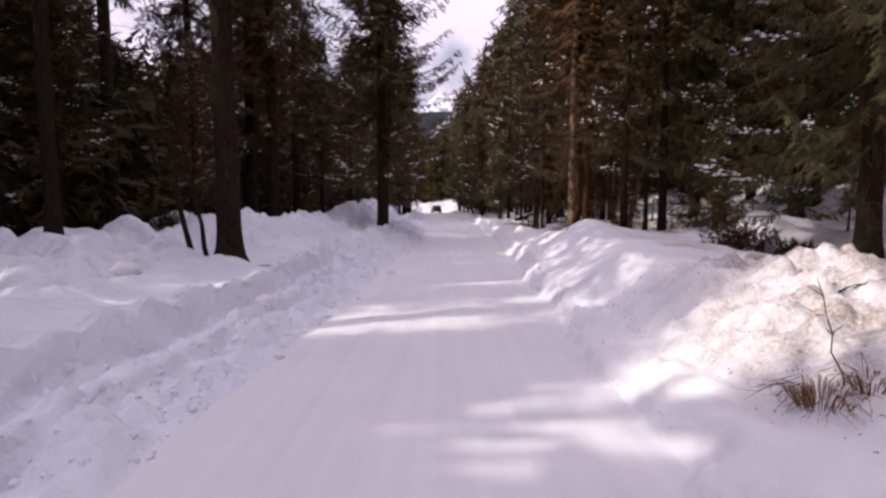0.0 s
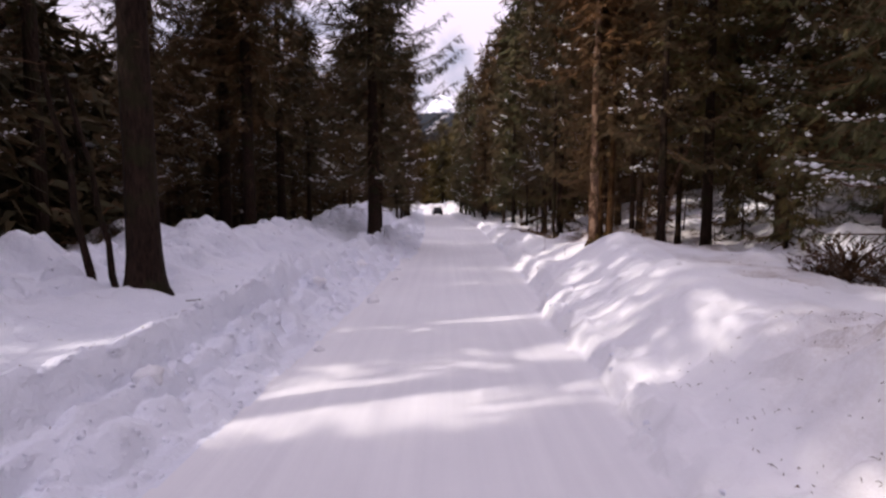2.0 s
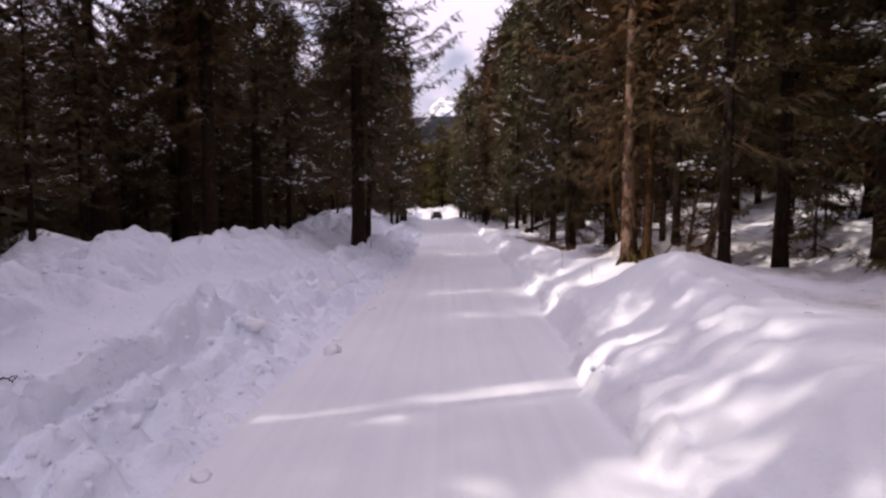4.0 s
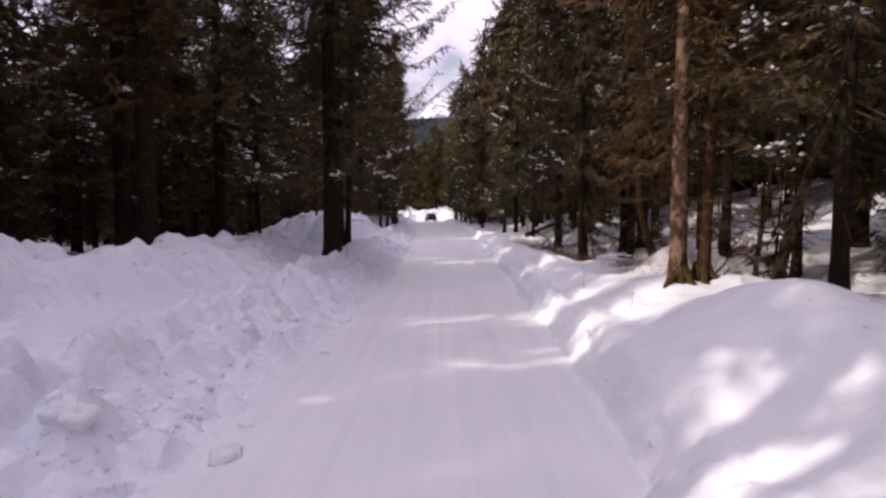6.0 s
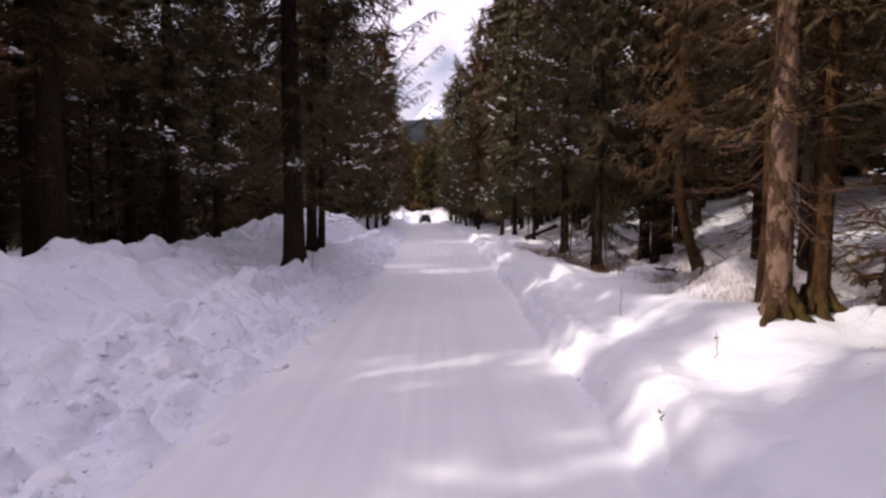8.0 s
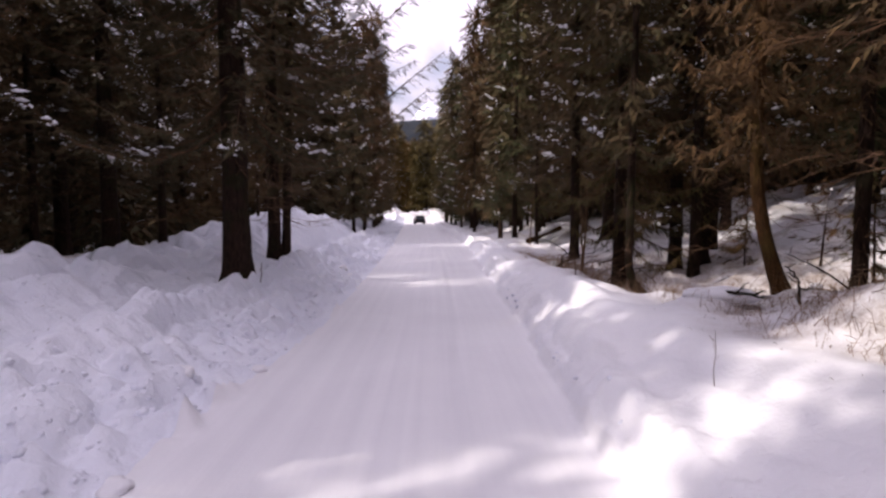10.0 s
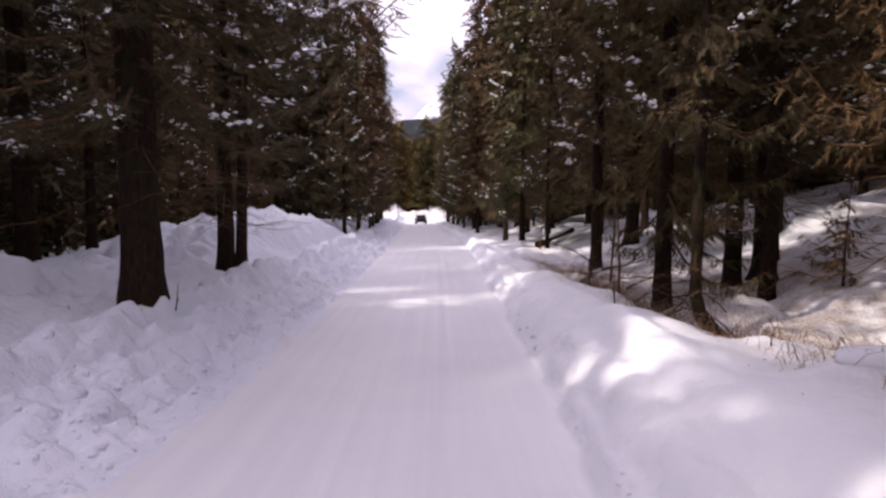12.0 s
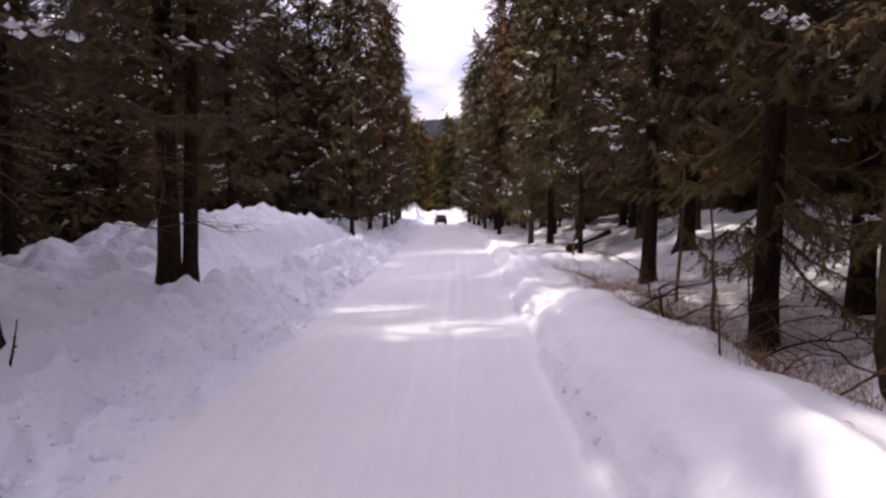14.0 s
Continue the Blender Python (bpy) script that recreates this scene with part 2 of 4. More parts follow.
FLOOR = [0.85, 0.85, 0.85, 0.55, 0.26, 0.2, 0.3, 0.3]
# single heaps: place, height, radius
MOUNDS = [(-9.3, 18.1, 0.75, 0.95), (-9.3, 13.2, 0.45, 0.8), (-5.7, 11.3, -0.3, 1.2), (-7.0, 13.8, -0.35, 1.3), (-4.15, 10.15, 0.2, 0.45), (-5.3, 24.3, 0.25, 1.0), (-5.2, 31.5, 0.35, 0.8), (3.4, 14.4, 0.12, 1.1), (4.3, 6.3, 0.16, 1.3), (5.4, 5.2, 0.12, 0.9),
          (5.15, 19.9, 0.5, 0.6), (4.55, 21.9, 0.22, 0.45), (6.4, 20.6, 0.4, 0.9), (5.9, 22.0, 0.3, 0.7), (5.4, 17.2, 0.3, 0.8), (5.9, 25.8, 0.35, 0.8), (2.6, 8.8, 0.12, 0.8), (7.4, 12.0, 0.35, 0.8), (6.2, 18.4, 0.25, 0.7)]
F1, F2, F3, F4 = Field(3), Field(8), Field(15), Field(21)


def left_edge(y):
    return np.interp(y, YS, LEFT)


def right_edge(y):
    return np.interp(y, YS, RIGHT)


def land(x, y):
    x, y = np.asarray(x, dtype=float), np.asarray(y, dtype=float)
    lx, rx = left_edge(y), right_edge(y)
    near = smooth(140, 70, np.abs(y)) * smooth(60, 25, np.abs(x))
    # road
    mid = (lx + rx) / 2
    road = 0.014 * F1(x, y * 0.1, 0.35, 2) + 0.03 * F2(x, y, 3.0, 2) - 0.02 * ((x - mid) / 1.9) ** 2
    for off, depth in ((0.62, 0.022), (0.36, 0.012), (-0.72, 0.012), (-0.45, 0.01), (0.95, 0.01)):
        road = road - depth * np.exp(-((x - mid - off) / 0.05) ** 2)
    # ploughed bank
    steps = smooth(15, 11, y)
    u = lx - x + (0.40 - 0.2 * steps) * F1(x, y, 1.1, 2)
    heap = np.interp(y, HEAP_Y, HEAP)
    uw = u / (1.0 + 0.45 * smooth(9, 15, y))
    bank_l = 0.20 * smooth(0, 0.6, uw) + 0.20 * smooth(0.45, 0.9, uw) + 0.32 * smooth(0.82, 1.1, uw)
    cut = 0.15 * smooth(0, 0.5, uw) + 0.21 * smooth(0.56, 0.68, uw) - 0.05 * smooth(0.7, 0.86, uw) + 0.41 * smooth(0.90, 1.03, uw)
    bank_l = bank_l + (cut - bank_l) * steps - 0.20 * smooth(1.10, 1.5, uw) * smooth(3.0, 2.1, u)
    bank_l = bank_l + (heap - 0.72) * smooth(2.9 + 1.0 * smooth(13, 8, y) - 0.9 * smooth(29, 33, y), 4.0 + 1.0 * smooth(13, 8, y) - 0.9 * smooth(29, 33, y), u + 0.7 * F3(x, y, 2.2, 2)) - (heap - 0.75) * smooth(5.0, 7.5, u) - 0.06 * np.clip(u - 6.5, 0, 60)
    crumbs = smooth(0.02, 0.25, u) * smooth(1.7, 1.1, uw) * (1 - 0.5 * smooth(0.45, 0.7, uw) * smooth(13, 10, y))
    rough_l = crumbs * (0.55 * np.sqrt(F2(x, y, 0.6, 2) ** 2 + 0.010) + 0.36 * np.sqrt(F4(x, y, 0.25, 1) ** 2 + 0.008) + 0.11 * F3(x, y, 0.15, 1) - 0.19)
    lumps_l = smooth(2.4, 3.4, u) * smooth(7.5, 5.5, u) * (1.0 * np.abs(F3(x, y, 1.1, 3)) + 0.14 * np.abs(F2(x, y, 0.32, 2)) - 0.17)
    rough_l = rough_l + lumps_l + 0.06 * smooth(1.2, 2.0, u) * F2(x, y, 0.6, 3)
    # blown pillows on the other side
    v = x - rx + 0.16 * F4(x, y, 1.3, 2) + (0.10 + 0.22 * smooth(15, 11, y)) * np.abs(F2(x, y, 0.5, 3)) - 0.04
    pillow = np.interp(y, PILLOW_Y, PILLOW)
    floor = np.interp(y, FLOOR_Y, FLOOR) + (0.13 + 0.1 * smooth(12, 18, y) * smooth(60, 40, y)) * np.maximum(x - 6.6, 0) * smooth(45, 18, x)
    face = np.interp(y, FACE_Y, FACE)
    bank_r = 0.55 * face * smooth(0, 0.13, v) + 0.45 * face * smooth(0.16, 0.32, v) + (pillow - face) * smooth(0.15, 1.9 - 0.9 * smooth(18, 23, y), v)
    # ridges that the plough scraped along the bank
    bank_r = bank_r + 0.2 * smooth(0.03, 0.25, v) * smooth(1.5, 0.5, v) * F1(x - rx, y * 0.12, 0.48, 2)
    back = smooth(1.7 + 1.2 * smooth(18, 10, y) - 0.6 * smooth(19, 24, y), 3.4 - 1.3 * smooth(19, 24, y) + 1.4 * smooth(18, 10, y), v + 0.8 * F1(x, y, 2.5, 2))
    bank_r = bank_r * (1 - back) + floor * back
    rough_r = smooth(0.1, 0.9, v) * (0.24 * F3(x, y, 2.0, 2) + 0.05 * F2(x, y, 0.5, 2))
    rough_r = rough_r + 0.16 * smooth(0.03, 0.2, v) * smooth(0.8, 0.35, v) * np.abs(F1(x, y, 0.33, 3))
    # rough dirty heap beside the road
    dirty = np.exp(-((x - 3.7) / 1.4) ** 2 - ((y - 5.2) / 2.3) ** 2)
    rough_r = rough_r + dirty * (0.62 * np.abs(F3(x, y, 0.7, 2)) + 0.42 * np.abs(F2(x, y, 0.3, 2)) - 0.16)
    rough_r = rough_r + back * (0.55 * F4(x, y, 2.6, 3) + 0.14 * F2(x, y, 0.5, 3))
    z = np.where(u > 0, np.maximum(bank_l + rough_l * near, road * near * smooth(0.3, 0, u)), np.where(v > 0, bank_r + rough_r * near, road * near))
    for mx, my, mh, mr in MOUNDS:
        z = z + mh * np.exp(-(((x - mx) ** 2 + (y - my) ** 2) / mr ** 2) ** 1.4)
    # snow pushed up where the road turns off
    end = smooth(109, 115, y + 0.15 * x) * smooth(30, 12, np.abs(x))
    z = z + end * (2.2 + 1.6 * F3(x, y, 3.5, 3))
    far = np.hypot(x, y - 40)
    z = z + 14 * smooth(60, 300, x) + 6 * smooth(150, 600, far) * (1 + F3(x, y, 180, 3))
    return z


def at(x, y):
    return float(land(x, y))


def spaced(stops):
    out = [stops[0][0]]
    for (a, _), (b, step) in zip(stops[:-1], stops[1:]):
        n = max(1, int(round((b - a) / step)))
        out += [a + (b - a) * (i + 1) / n for i in range(n)]
    return np.array(out)


xs = spaced([(-900, 0), (-200, 70), (-60, 14), (-24, 2.0), (-10, 0.35), (-6.5, 0.12), (-3.7, 0.07), (-0.8, 0.042), (1.2, 0.09), (4.6, 0.06), (8.5, 0.13), (14, 0.35), (40, 2.0), (200, 14), (900, 70)])
ys = spaced([(-300, 0), (-40, 30), (-4, 3.0), (1.5, 0.25), (18, 0.052), (34, 0.068), (48, 0.18), (70, 0.5), (125, 0.8), (200, 6), (900, 50)])
gx, gy = np.meshgrid(xs, ys)
gz = land(gx, gy)
gv = np.stack([gx.ravel(), gy.ravel(), gz.ravel()], 1)
nx, ny = len(xs), len(ys)
ii, jj = np.meshgrid(np.arange(nx - 1), np.arange(ny - 1))
a0 = (jj * nx + ii).ravel()
quads = np.stack([a0, a0 + 1, a0 + nx + 1, a0 + nx], 1)
ccx, ccy = gx.ravel()[a0] + 0.02, gy.ravel()[a0]
side_l, side_r = left_edge(ccy) - ccx, ccx - right_edge(ccy)
reach = (ccy > -45) & (ccy < 112)
part_id = np.full(len(a0), 3)
part_id[(side_l <= 0.0) & (side_r <= 0.0) & reach] = 0
part_id[(side_l > 0.0) & (side_l < 7.0) & reach] = 1
part_id[(side_r > 0.0) & (side_r < 2.2 + 1.6 * smooth(10.5, 7.5, ccy) - 0.85 * smooth(24, 27, ccy)) & reach] = 2
dx, dy = np.gradient(gz, xs, axis=1), np.gradient(gz, ys, axis=0)
gn = np.stack([-dx.ravel(), -dy.ravel(), np.ones(gz.size)], 1)
gn /= np.linalg.norm(gn, axis=1)[:, None]
for k, (name, mat, label, cat) in enumerate((
        ("road", MAT_ROAD, "groomed white packed-snow road with faint tyre tracks", "road"),
        ("snow_bank_left", MAT_CRUMBLY, "rough white ploughed snow bank with lumps beside the road", "snow bank"),
        ("snow_bank_right", MAT_BANK, "smooth white pillowed snow bank along the road", "snow bank"),
        ("ground", MAT_FOREST_SNOW, "snow-covered forest floor with needle litter", "ground"))):
    sel = quads[part_id == k]
    used, inv = np.unique(sel, return_inverse=True)
    me = mesh_from(name, gv[used], inv.reshape(-1, 4), mat)
    me.normals_split_custom_set_from_vertices(gn[used].tolist())
    tagged(new(name, me), label, cat, kind="structure")


# ---- conifers ----
def tube(points, radii, sides):
    """Verts and quads of a tapered tube along the points."""
    points = np.asarray(points, dtype=float)
    d = np.gradient(points, axis=0)
    d /= np.linalg.norm(d, axis=1)[:, None] + 1e-9
    ref = np.array([0.0, 0.0, 1.0]) if abs(d[0][2]) < 0.8 else np.array([1.0, 0.0, 0.0])
    s = np.cross(d, ref)
    s /= np.linalg.norm(s, axis=1)[:, None] + 1e-9
    t = np.cross(s, d)
    a = np.arange(sides) * 2 * math.pi / sides
    ring = np.cos(a)[None, :, None] * s[:, None] + np.sin(a)[None, :, None] * t[:, None]
    v = points[:, None] + ring * np.asarray(radii)[:, None, None]
    n = len(points)
    i, j = np.meshgrid(np.arange(n - 1), np.arange(sides), indexing="ij")
    q = np.stack([i * sides + j, i * sides + (j + 1) % sides, (i + 1) * sides + (j + 1) % sides, (i + 1) * sides + j], -1).reshape(-1, 4)
    return v.reshape(-1, 3), q


class Heap:
    """Gathers pieces into one mesh."""

    def __init__(self):
        self.v, self.f, self.n = [], [], 0

    def add(self, v, f):
        self.v.append(v)
        self.f.append(np.asarray(f) + self.n)
        self.n += len(v)

    def mesh(self, name, mat, smooth_shade=True):
        return mesh_from(name, np.concatenate(self.v), np.concatenate(self.f), mat, smooth_shade)


def frond(rng, leaves, wide=0.1):
    """One small spray: narrow leaf blades along a stem, unit length along x."""
    v, f = [], []
    for i in range(leaves):
        k = i / max(1, leaves - 1)
        base = np.array([0.75 * k, 0, 0.0])
        side = 1 if i % 2 else -1
        ang = side * (0.95 - 0.75 * k) + rng.normal(0, 0.15)
        size = (0.52 if leaves < 8 else 0.38) - 0.14 * k
        tip = base + size * np.array([math.cos(ang), math.sin(ang), rng.normal(-0.12, 0.2)])
        across = np.array([-math.sin(ang), math.cos(ang), 0.3 * rng.normal()]) * wide
        v += [base - across * 0.6, base + across * 0.6, tip]
        f.append((3 * i, 3 * i + 1, 3 * i + 2))
    return np.array(v), np.array(f)


OCTA_V = np.array([(1, 0, 0), (0, 1, 0), (-1, 0, 0), (0, -1, 0), (0, 0, 1), (0, 0, -0.6)], dtype=float)
OCTA_F = np.array([(0, 1, 4), (1, 2, 4), (2, 3, 4), (3, 0, 4), (1, 0, 5), (2, 1, 5), (3, 2, 5), (0, 3, 5)])
BLOB = bmesh.new()
bmesh.ops.create_icosphere(BLOB, subdivisions=1, radius=1.0)
BLOB_V = np.array([p.co[:] for p in BLOB.verts])
BLOB_F = np.array([[p.index for p in q.verts] for q in BLOB.faces])
BLOB.free()


def conifer_meshes(seed, height, girth, clear, live, spread, thick=1.0, snow=0.25, coarse=1.0, sides=9, bare=1.0, arch=0.0, foot=4.0, pts_n=5, leaves=12, wide=0.062, dead_reach=(0.2, 0.6), fine=False, taper=0.75, whorl=1.0, droop=0.2, gaps=0.5):
    """Trunk, limbs, needles and snow of one conifer standing at the origin.
    clear: where the limbs begin; live: where the needles begin; thick: how dense; coarse: size of the sprays."""
    rng = np.random.default_rng(seed)
    zs = np.concatenate([[-0.5, 0.0, 0.12, 0.3, 0.6], np.arange(0.9, height - 0.3, 0.6 if sides > 6 else 1.5), [height]])
    sway = 0.10 * np.stack([np.sin(zs * 0.31 + seed), np.cos(zs * 0.27 + seed * 2.1)], 1) * (zs / height)[:, None]
    bend = arch * np.sin(np.clip(zs / foot, -0.2, 1) * math.pi / 2)
    spine = np.stack([sway[:, 0] + bend, sway[:, 1], zs], 1)
    radii = girth * np.clip(1 - zs / height, 0.02, 1) ** 0.8 * (1 + 0.55 * np.exp(-np.maximum(zs, 0) / 0.22))
    tv, tq = tube(spine, radii, sides)
    tv[:, :2] += rng.normal(0, girth * 0.035, (len(tv), 2))
    trunk = mesh_from("trunk", tv, tq, MAT_BARK)
    limbs, snows = Heap(), Heap()
    P, D, S, U = [], [], [], []
    z = clear
    while z < height * 0.985:
        k = (z - clear) / (height - clear)
        for _ in range(rng.integers(4, 7)):
            az = rng.random() * 2 * math.pi
            dead = z < live or rng.random() < 0.06
            if dead and rng.random() > bare:
                continue
            reach = spread * (1 - k) ** taper * rng.uniform(0.62, 1.12) * (rng.uniform(*dead_reach) if dead else 1) + 0.12
            lift = -0.28 + 0.75 * k + rng.normal(0, 0.08)
            s = np.linspace(0, 1, pts_n)
            r = reach * s
            h = r * lift - 0.16 * reach * np.sin(s * math.pi) + 0.16 * reach * s ** 3 * (0.2 if dead else 1)
            wig = rng.normal(0, 0.04 * reach, pts_n).cumsum() * 0.5
            px = np.interp(z, zs, spine[:, 0]) + np.cos(az) * r - np.sin(az) * wig * s
            py = np.interp(z, zs, spine[:, 1]) + np.sin(az) * r + np.cos(az) * wig * s
            pts = np.stack([px, py, z + rng.uniform(-0.1, 0.1) + h], 1)
            rad0 = (0.007 + 0.0075 * reach) * (0.5 if dead else 1)
            lv, lq = tube(pts, rad0 * (1 - 0.85 * s), 3)
            limbs.add(lv, lq)
            if dead:
                for _ in range(int(rng.integers(2, 7) * min(1.6, reach))):
                    q = rng.uniform(0.3, 0.95)
                    b = np.array([np.interp(q, s, pts[:, c]) for c in range(3)])
                    a2 = az + rng.choice([-1, 1]) * rng.uniform(0.4, 1.1)
                    ln = reach * rng.uniform(0.18, 0.42)
                    e = b + ln * np.array([math.cos(a2), math.sin(a2), rng.uniform(-0.45, 0.1)])
                    m = (b + e) / 2 + np.array([0, 0, 0.06 * ln])
                    lv, lq = tube([b, m, e], [rad0 * 0.55, rad0 * 0.4, 0.002], 3)
                    limbs.add(lv, lq)
                continue
            size = coarse * ((0.68 if z < 5.5 else 0.68 + 0.32 * min(1.0, z - 5.5)) if fine else 1.0) * (1 + 0.10 * max(0.0, z - 6.0)) * rng.uniform(0.85, 1.15)
            step = 0.17 * size / thick
            for q in np.arange(0.06 + 0.1 * rng.random(), 1.0, step / max(reach, 0.2)):
                b = np.array([np.interp(q, s, pts[:, c]) for c in range(3)])
                for side in (-1, 1):
                    if rng.random() < gaps * min(1.0, max(0.0, z / height - 0.35) * 2.2):
                        continue
                    a2 = az + side * rng.uniform(0.35, 1.25)
                    P.append(b + rng.normal(0, 0.02, 3))
                    D.append((math.cos(a2), math.sin(a2), rng.uniform(-0.75, 0.12) - droop))
                    S.append(size * rng.uniform(0.34, 0.58) * (1.12 - 0.42 * q))
                    U.append(rng.normal(0, 0.5))
            P.append(pts[-2])
            D.append(tuple(pts[-1] - pts[-2] + 1e-4))
            S.append(size * 0.36)
            U.append(0.0)
            if rng.random() < snow:
                q0 = rng.uniform(0.35, 0.8)
                for q in np.arange(q0, min(1.0, q0 + rng.uniform(0.1, 0.4)), 0.045 / reach * coarse):
                    b = np.array([np.interp(q, s, pts[:, c]) for c in range(3)])
                    ln = rng.uniform(0.02, 0.062) * coarse * (1 + 0.5 * rng.random() ** 3)
                    a2 = az + rng.normal(0, 0.35)
                    m = np.array([[math.cos(a2), -math.sin(a2), 0], [math.sin(a2), math.cos(a2), 0], [0, 0, 1]])
                    bv = OCTA_V * (1 + rng.normal(0, 0.3, (6, 1))) * [ln * rng.uniform(0.8, 1.5), ln * rng.uniform(0.45, 0.9), ln * rng.uniform(0.4, 0.7)]
                    snows.add(bv @ m.T + b + [rng.normal(0, 0.07), rng.normal(0, 0.07), rng.normal(0.02, 0.035)], OCTA_F)
        z += whorl * rng.uniform(0.2, 0.42) * (1 + 0.5 * (coarse - 1))
    P, D, S, U = np.array(P), np.array(D, dtype=float), np.array(S), np.array(U)
    D /= np.linalg.norm(D, axis=1)[:, None]
    side = np.cross([0.0, 0.0, 1.0], D)
    side /= np.linalg.norm(side, axis=1)[:, None] + 1e-9
    up = np.cross(D, side)
    c, sn = np.cos(U)[:, None], np.sin(U)[:, None]
    side, up = side * c + up * sn, up * c - side * sn
    fv, ff = [], []
    pick = rng.integers(0, 4, len(P))
    base = 0
    for t in range(4):
        v0, f0 = frond(rng, leaves, wide)
        i = np.nonzero(pick == t)[0]
        v = P[i, None] + S[i, None, None] * (v0[None, :, :1] * D[i, None] + v0[None, :, 1:2] * side[i, None] + v0[None, :, 2:] * up[i, None])
        f = f0[None] + (np.arange(len(i)) * len(v0))[:, None, None] + base
        base += v.shape[0] * v.shape[1]
        fv.append(v.reshape(-1, 3))
        ff.append(f.reshape(-1, 3))
    crown = mesh_from("crown", np.concatenate(fv), np.concatenate(ff), MAT_NEEDLES, False)
    return {"trunk": trunk, "limbs": limbs.mesh("limbs", MAT_TWIG), "crown": crown,
            "snow": snows.mesh("snow", MAT_BRANCH_SNOW) if snows.n else None, "size": (height, spread, coarse)}


def conifer(meshes, label, group, needles=None, bark=None):
    root = tagged(new("spruce_tree"), label, "tree", group)
    for key, name in (("trunk", "trunk"), ("limbs", "branchwork"), ("crown", "crown"), ("snow", "branch_snow")):
        if meshes[key]:
            part = tagged(child(name, meshes[key], root), kind="" if key == "trunk" else "stuff")
            mat = needles if key == "crown" else bark if key == "trunk" else None
            if mat:
                part.material_slots[0].link = "OBJECT"
                part.material_slots[0].material = mat
    return root


NEAR = [conifer_meshes(101, 17, 0.17, 1.7, 3.2, 2.4, 0.8, 0.34, coarse=1.1, fine=True, bare=0.7),
        conifer_meshes(102, 19, 0.21, 1.9, 2.7, 2.8, 0.8, 0.32, coarse=1.15, fine=True, bare=0.7),
        conifer_meshes(103, 15, 0.13, 1.6, 3.0, 2.0, 0.8, 0.36, coarse=1.1, fine=True, bare=0.7),
        conifer_meshes(104, 21, 0.24, 2.2, 3.8, 2.9, 0.75, 0.28, coarse=1.2, fine=True, bare=0.7),
        conifer_meshes(105, 12, 0.10, 1.3, 2.3, 1.8, 0.85, 0.34, coarse=1.1, fine=True, bare=0.7)]
LOW = [conifer_meshes(111, 16, 0.17, 1.1, 1.5, 2.7, 1.0, 0.25, coarse=1.0, wide=0.05, leaves=13, fine=True, droop=0.75), conifer_meshes(112, 18, 0.19, 1.2, 1.7, 3.0, 1.0, 0.25, coarse=1.0, wide=0.05, leaves=13, fine=True, droop=0.75)]
BARE = [conifer_meshes(121, 18, 0.19, 1.5, 4.4, 2.6, 0.8, 0.10, coarse=1.1, fine=True, dead_reach=(0.35, 0.9)), conifer_meshes(122, 16, 0.15, 1.3, 3.8, 2.3, 0.8, 0.10, coarse=1.05, fine=True, dead_reach=(0.35, 0.9))]
FAR = [conifer_meshes(131, 19, 0.19, 1.6, 2.2, 2.6, 0.95, 0.3, coarse=1.85, sides=5, bare=0.4, pts_n=3, leaves=8, wide=0.075),
       conifer_meshes(132, 16, 0.16, 1.4, 1.8, 2.4, 0.95, 0.34, coarse=1.8, sides=5, bare=0.4, pts_n=3, leaves=8, wide=0.075),
       conifer_meshes(133, 22, 0.22, 1.8, 2.8, 2.8, 0.95, 0.16, coarse=2.0, sides=5, bare=0.4, pts_n=3, leaves=8, wide=0.075)]
CURVED = conifer_meshes(151, 13, 0.12, 1.6, 3.0, 1.8, 0.85, 0.1, coarse=1.1, fine=True, arch=-0.95, foot=0.85)
LEANING = conifer_meshes(152, 16, 0.17, 1.4, 2.3, 2.3, 0.8, 0.1, coarse=1.1, fine=True, dead_reach=(0.35, 0.9), arch=-0.85, foot=2.0)

PLACED = []


def plant(kind, x, y, size=1.0, turn=None, lean=(0, 0), girth=1.0, needles=None, bark=None, label="", group="forest trees", sink=0.12):
    rng = random.Random(int(x * 131 + y * 977))
    root = conifer(kind, label or "tall dark green-brown spruce with snow on its branches", group, needles, bark)
    turn = rng.uniform(0, 360) if turn is None else turn
    root.matrix_world = pose(x, y, at(x, y) - sink, lean[0], lean[1], 0) @ pose(0, 0, 0, 0, 0, turn) @ Matrix.Diagonal((size * girth, size * girth, size, 1))
    PLACED.append((x, y))
    return root


# the trees that stand at the roadside
TALL_B = conifer_meshes(141, 19, 0.27, 2.0, 3.0, 4.3, 1.3, 0.25, coarse=1.0, taper=0.5, whorl=1.25, droop=0.08, gaps=0.0, wide=0.05, leaves=13, fine=True)
OLD_A = conifer_meshes(142, 22, 0.235, 3.6, 6.0, 2.6, 0.7, 0.1, coarse=1.3)
plant(OLD_A, -4.2, 10.45, label="big old spruce with a bare dark trunk on the snow bank", group="roadside trees")
plant(TALL_B, -2.85, 25.3, turn=20, label="large spruce with long open boughs beside the road", group="roadside trees")
plant(BARE[0], -3.46, 29.8, label="spruce with a double trunk behind the snow bank", group="roadside trees")
plant(NEAR[2], -3.2, 29.95, lean=(0, 1.5), group="roadside trees")
plant(OLD_A, -6.6, 9.0, 1.2, girth=0.42, label="slim spruce with a bare brown trunk behind the heap", group="roadside trees")
plant(OLD_A, -9.9, 16.0, 1.35, girth=0.62, group="roadside trees")
plant(NEAR[3], -7.4, 23.4, 1.05, group="roadside trees")
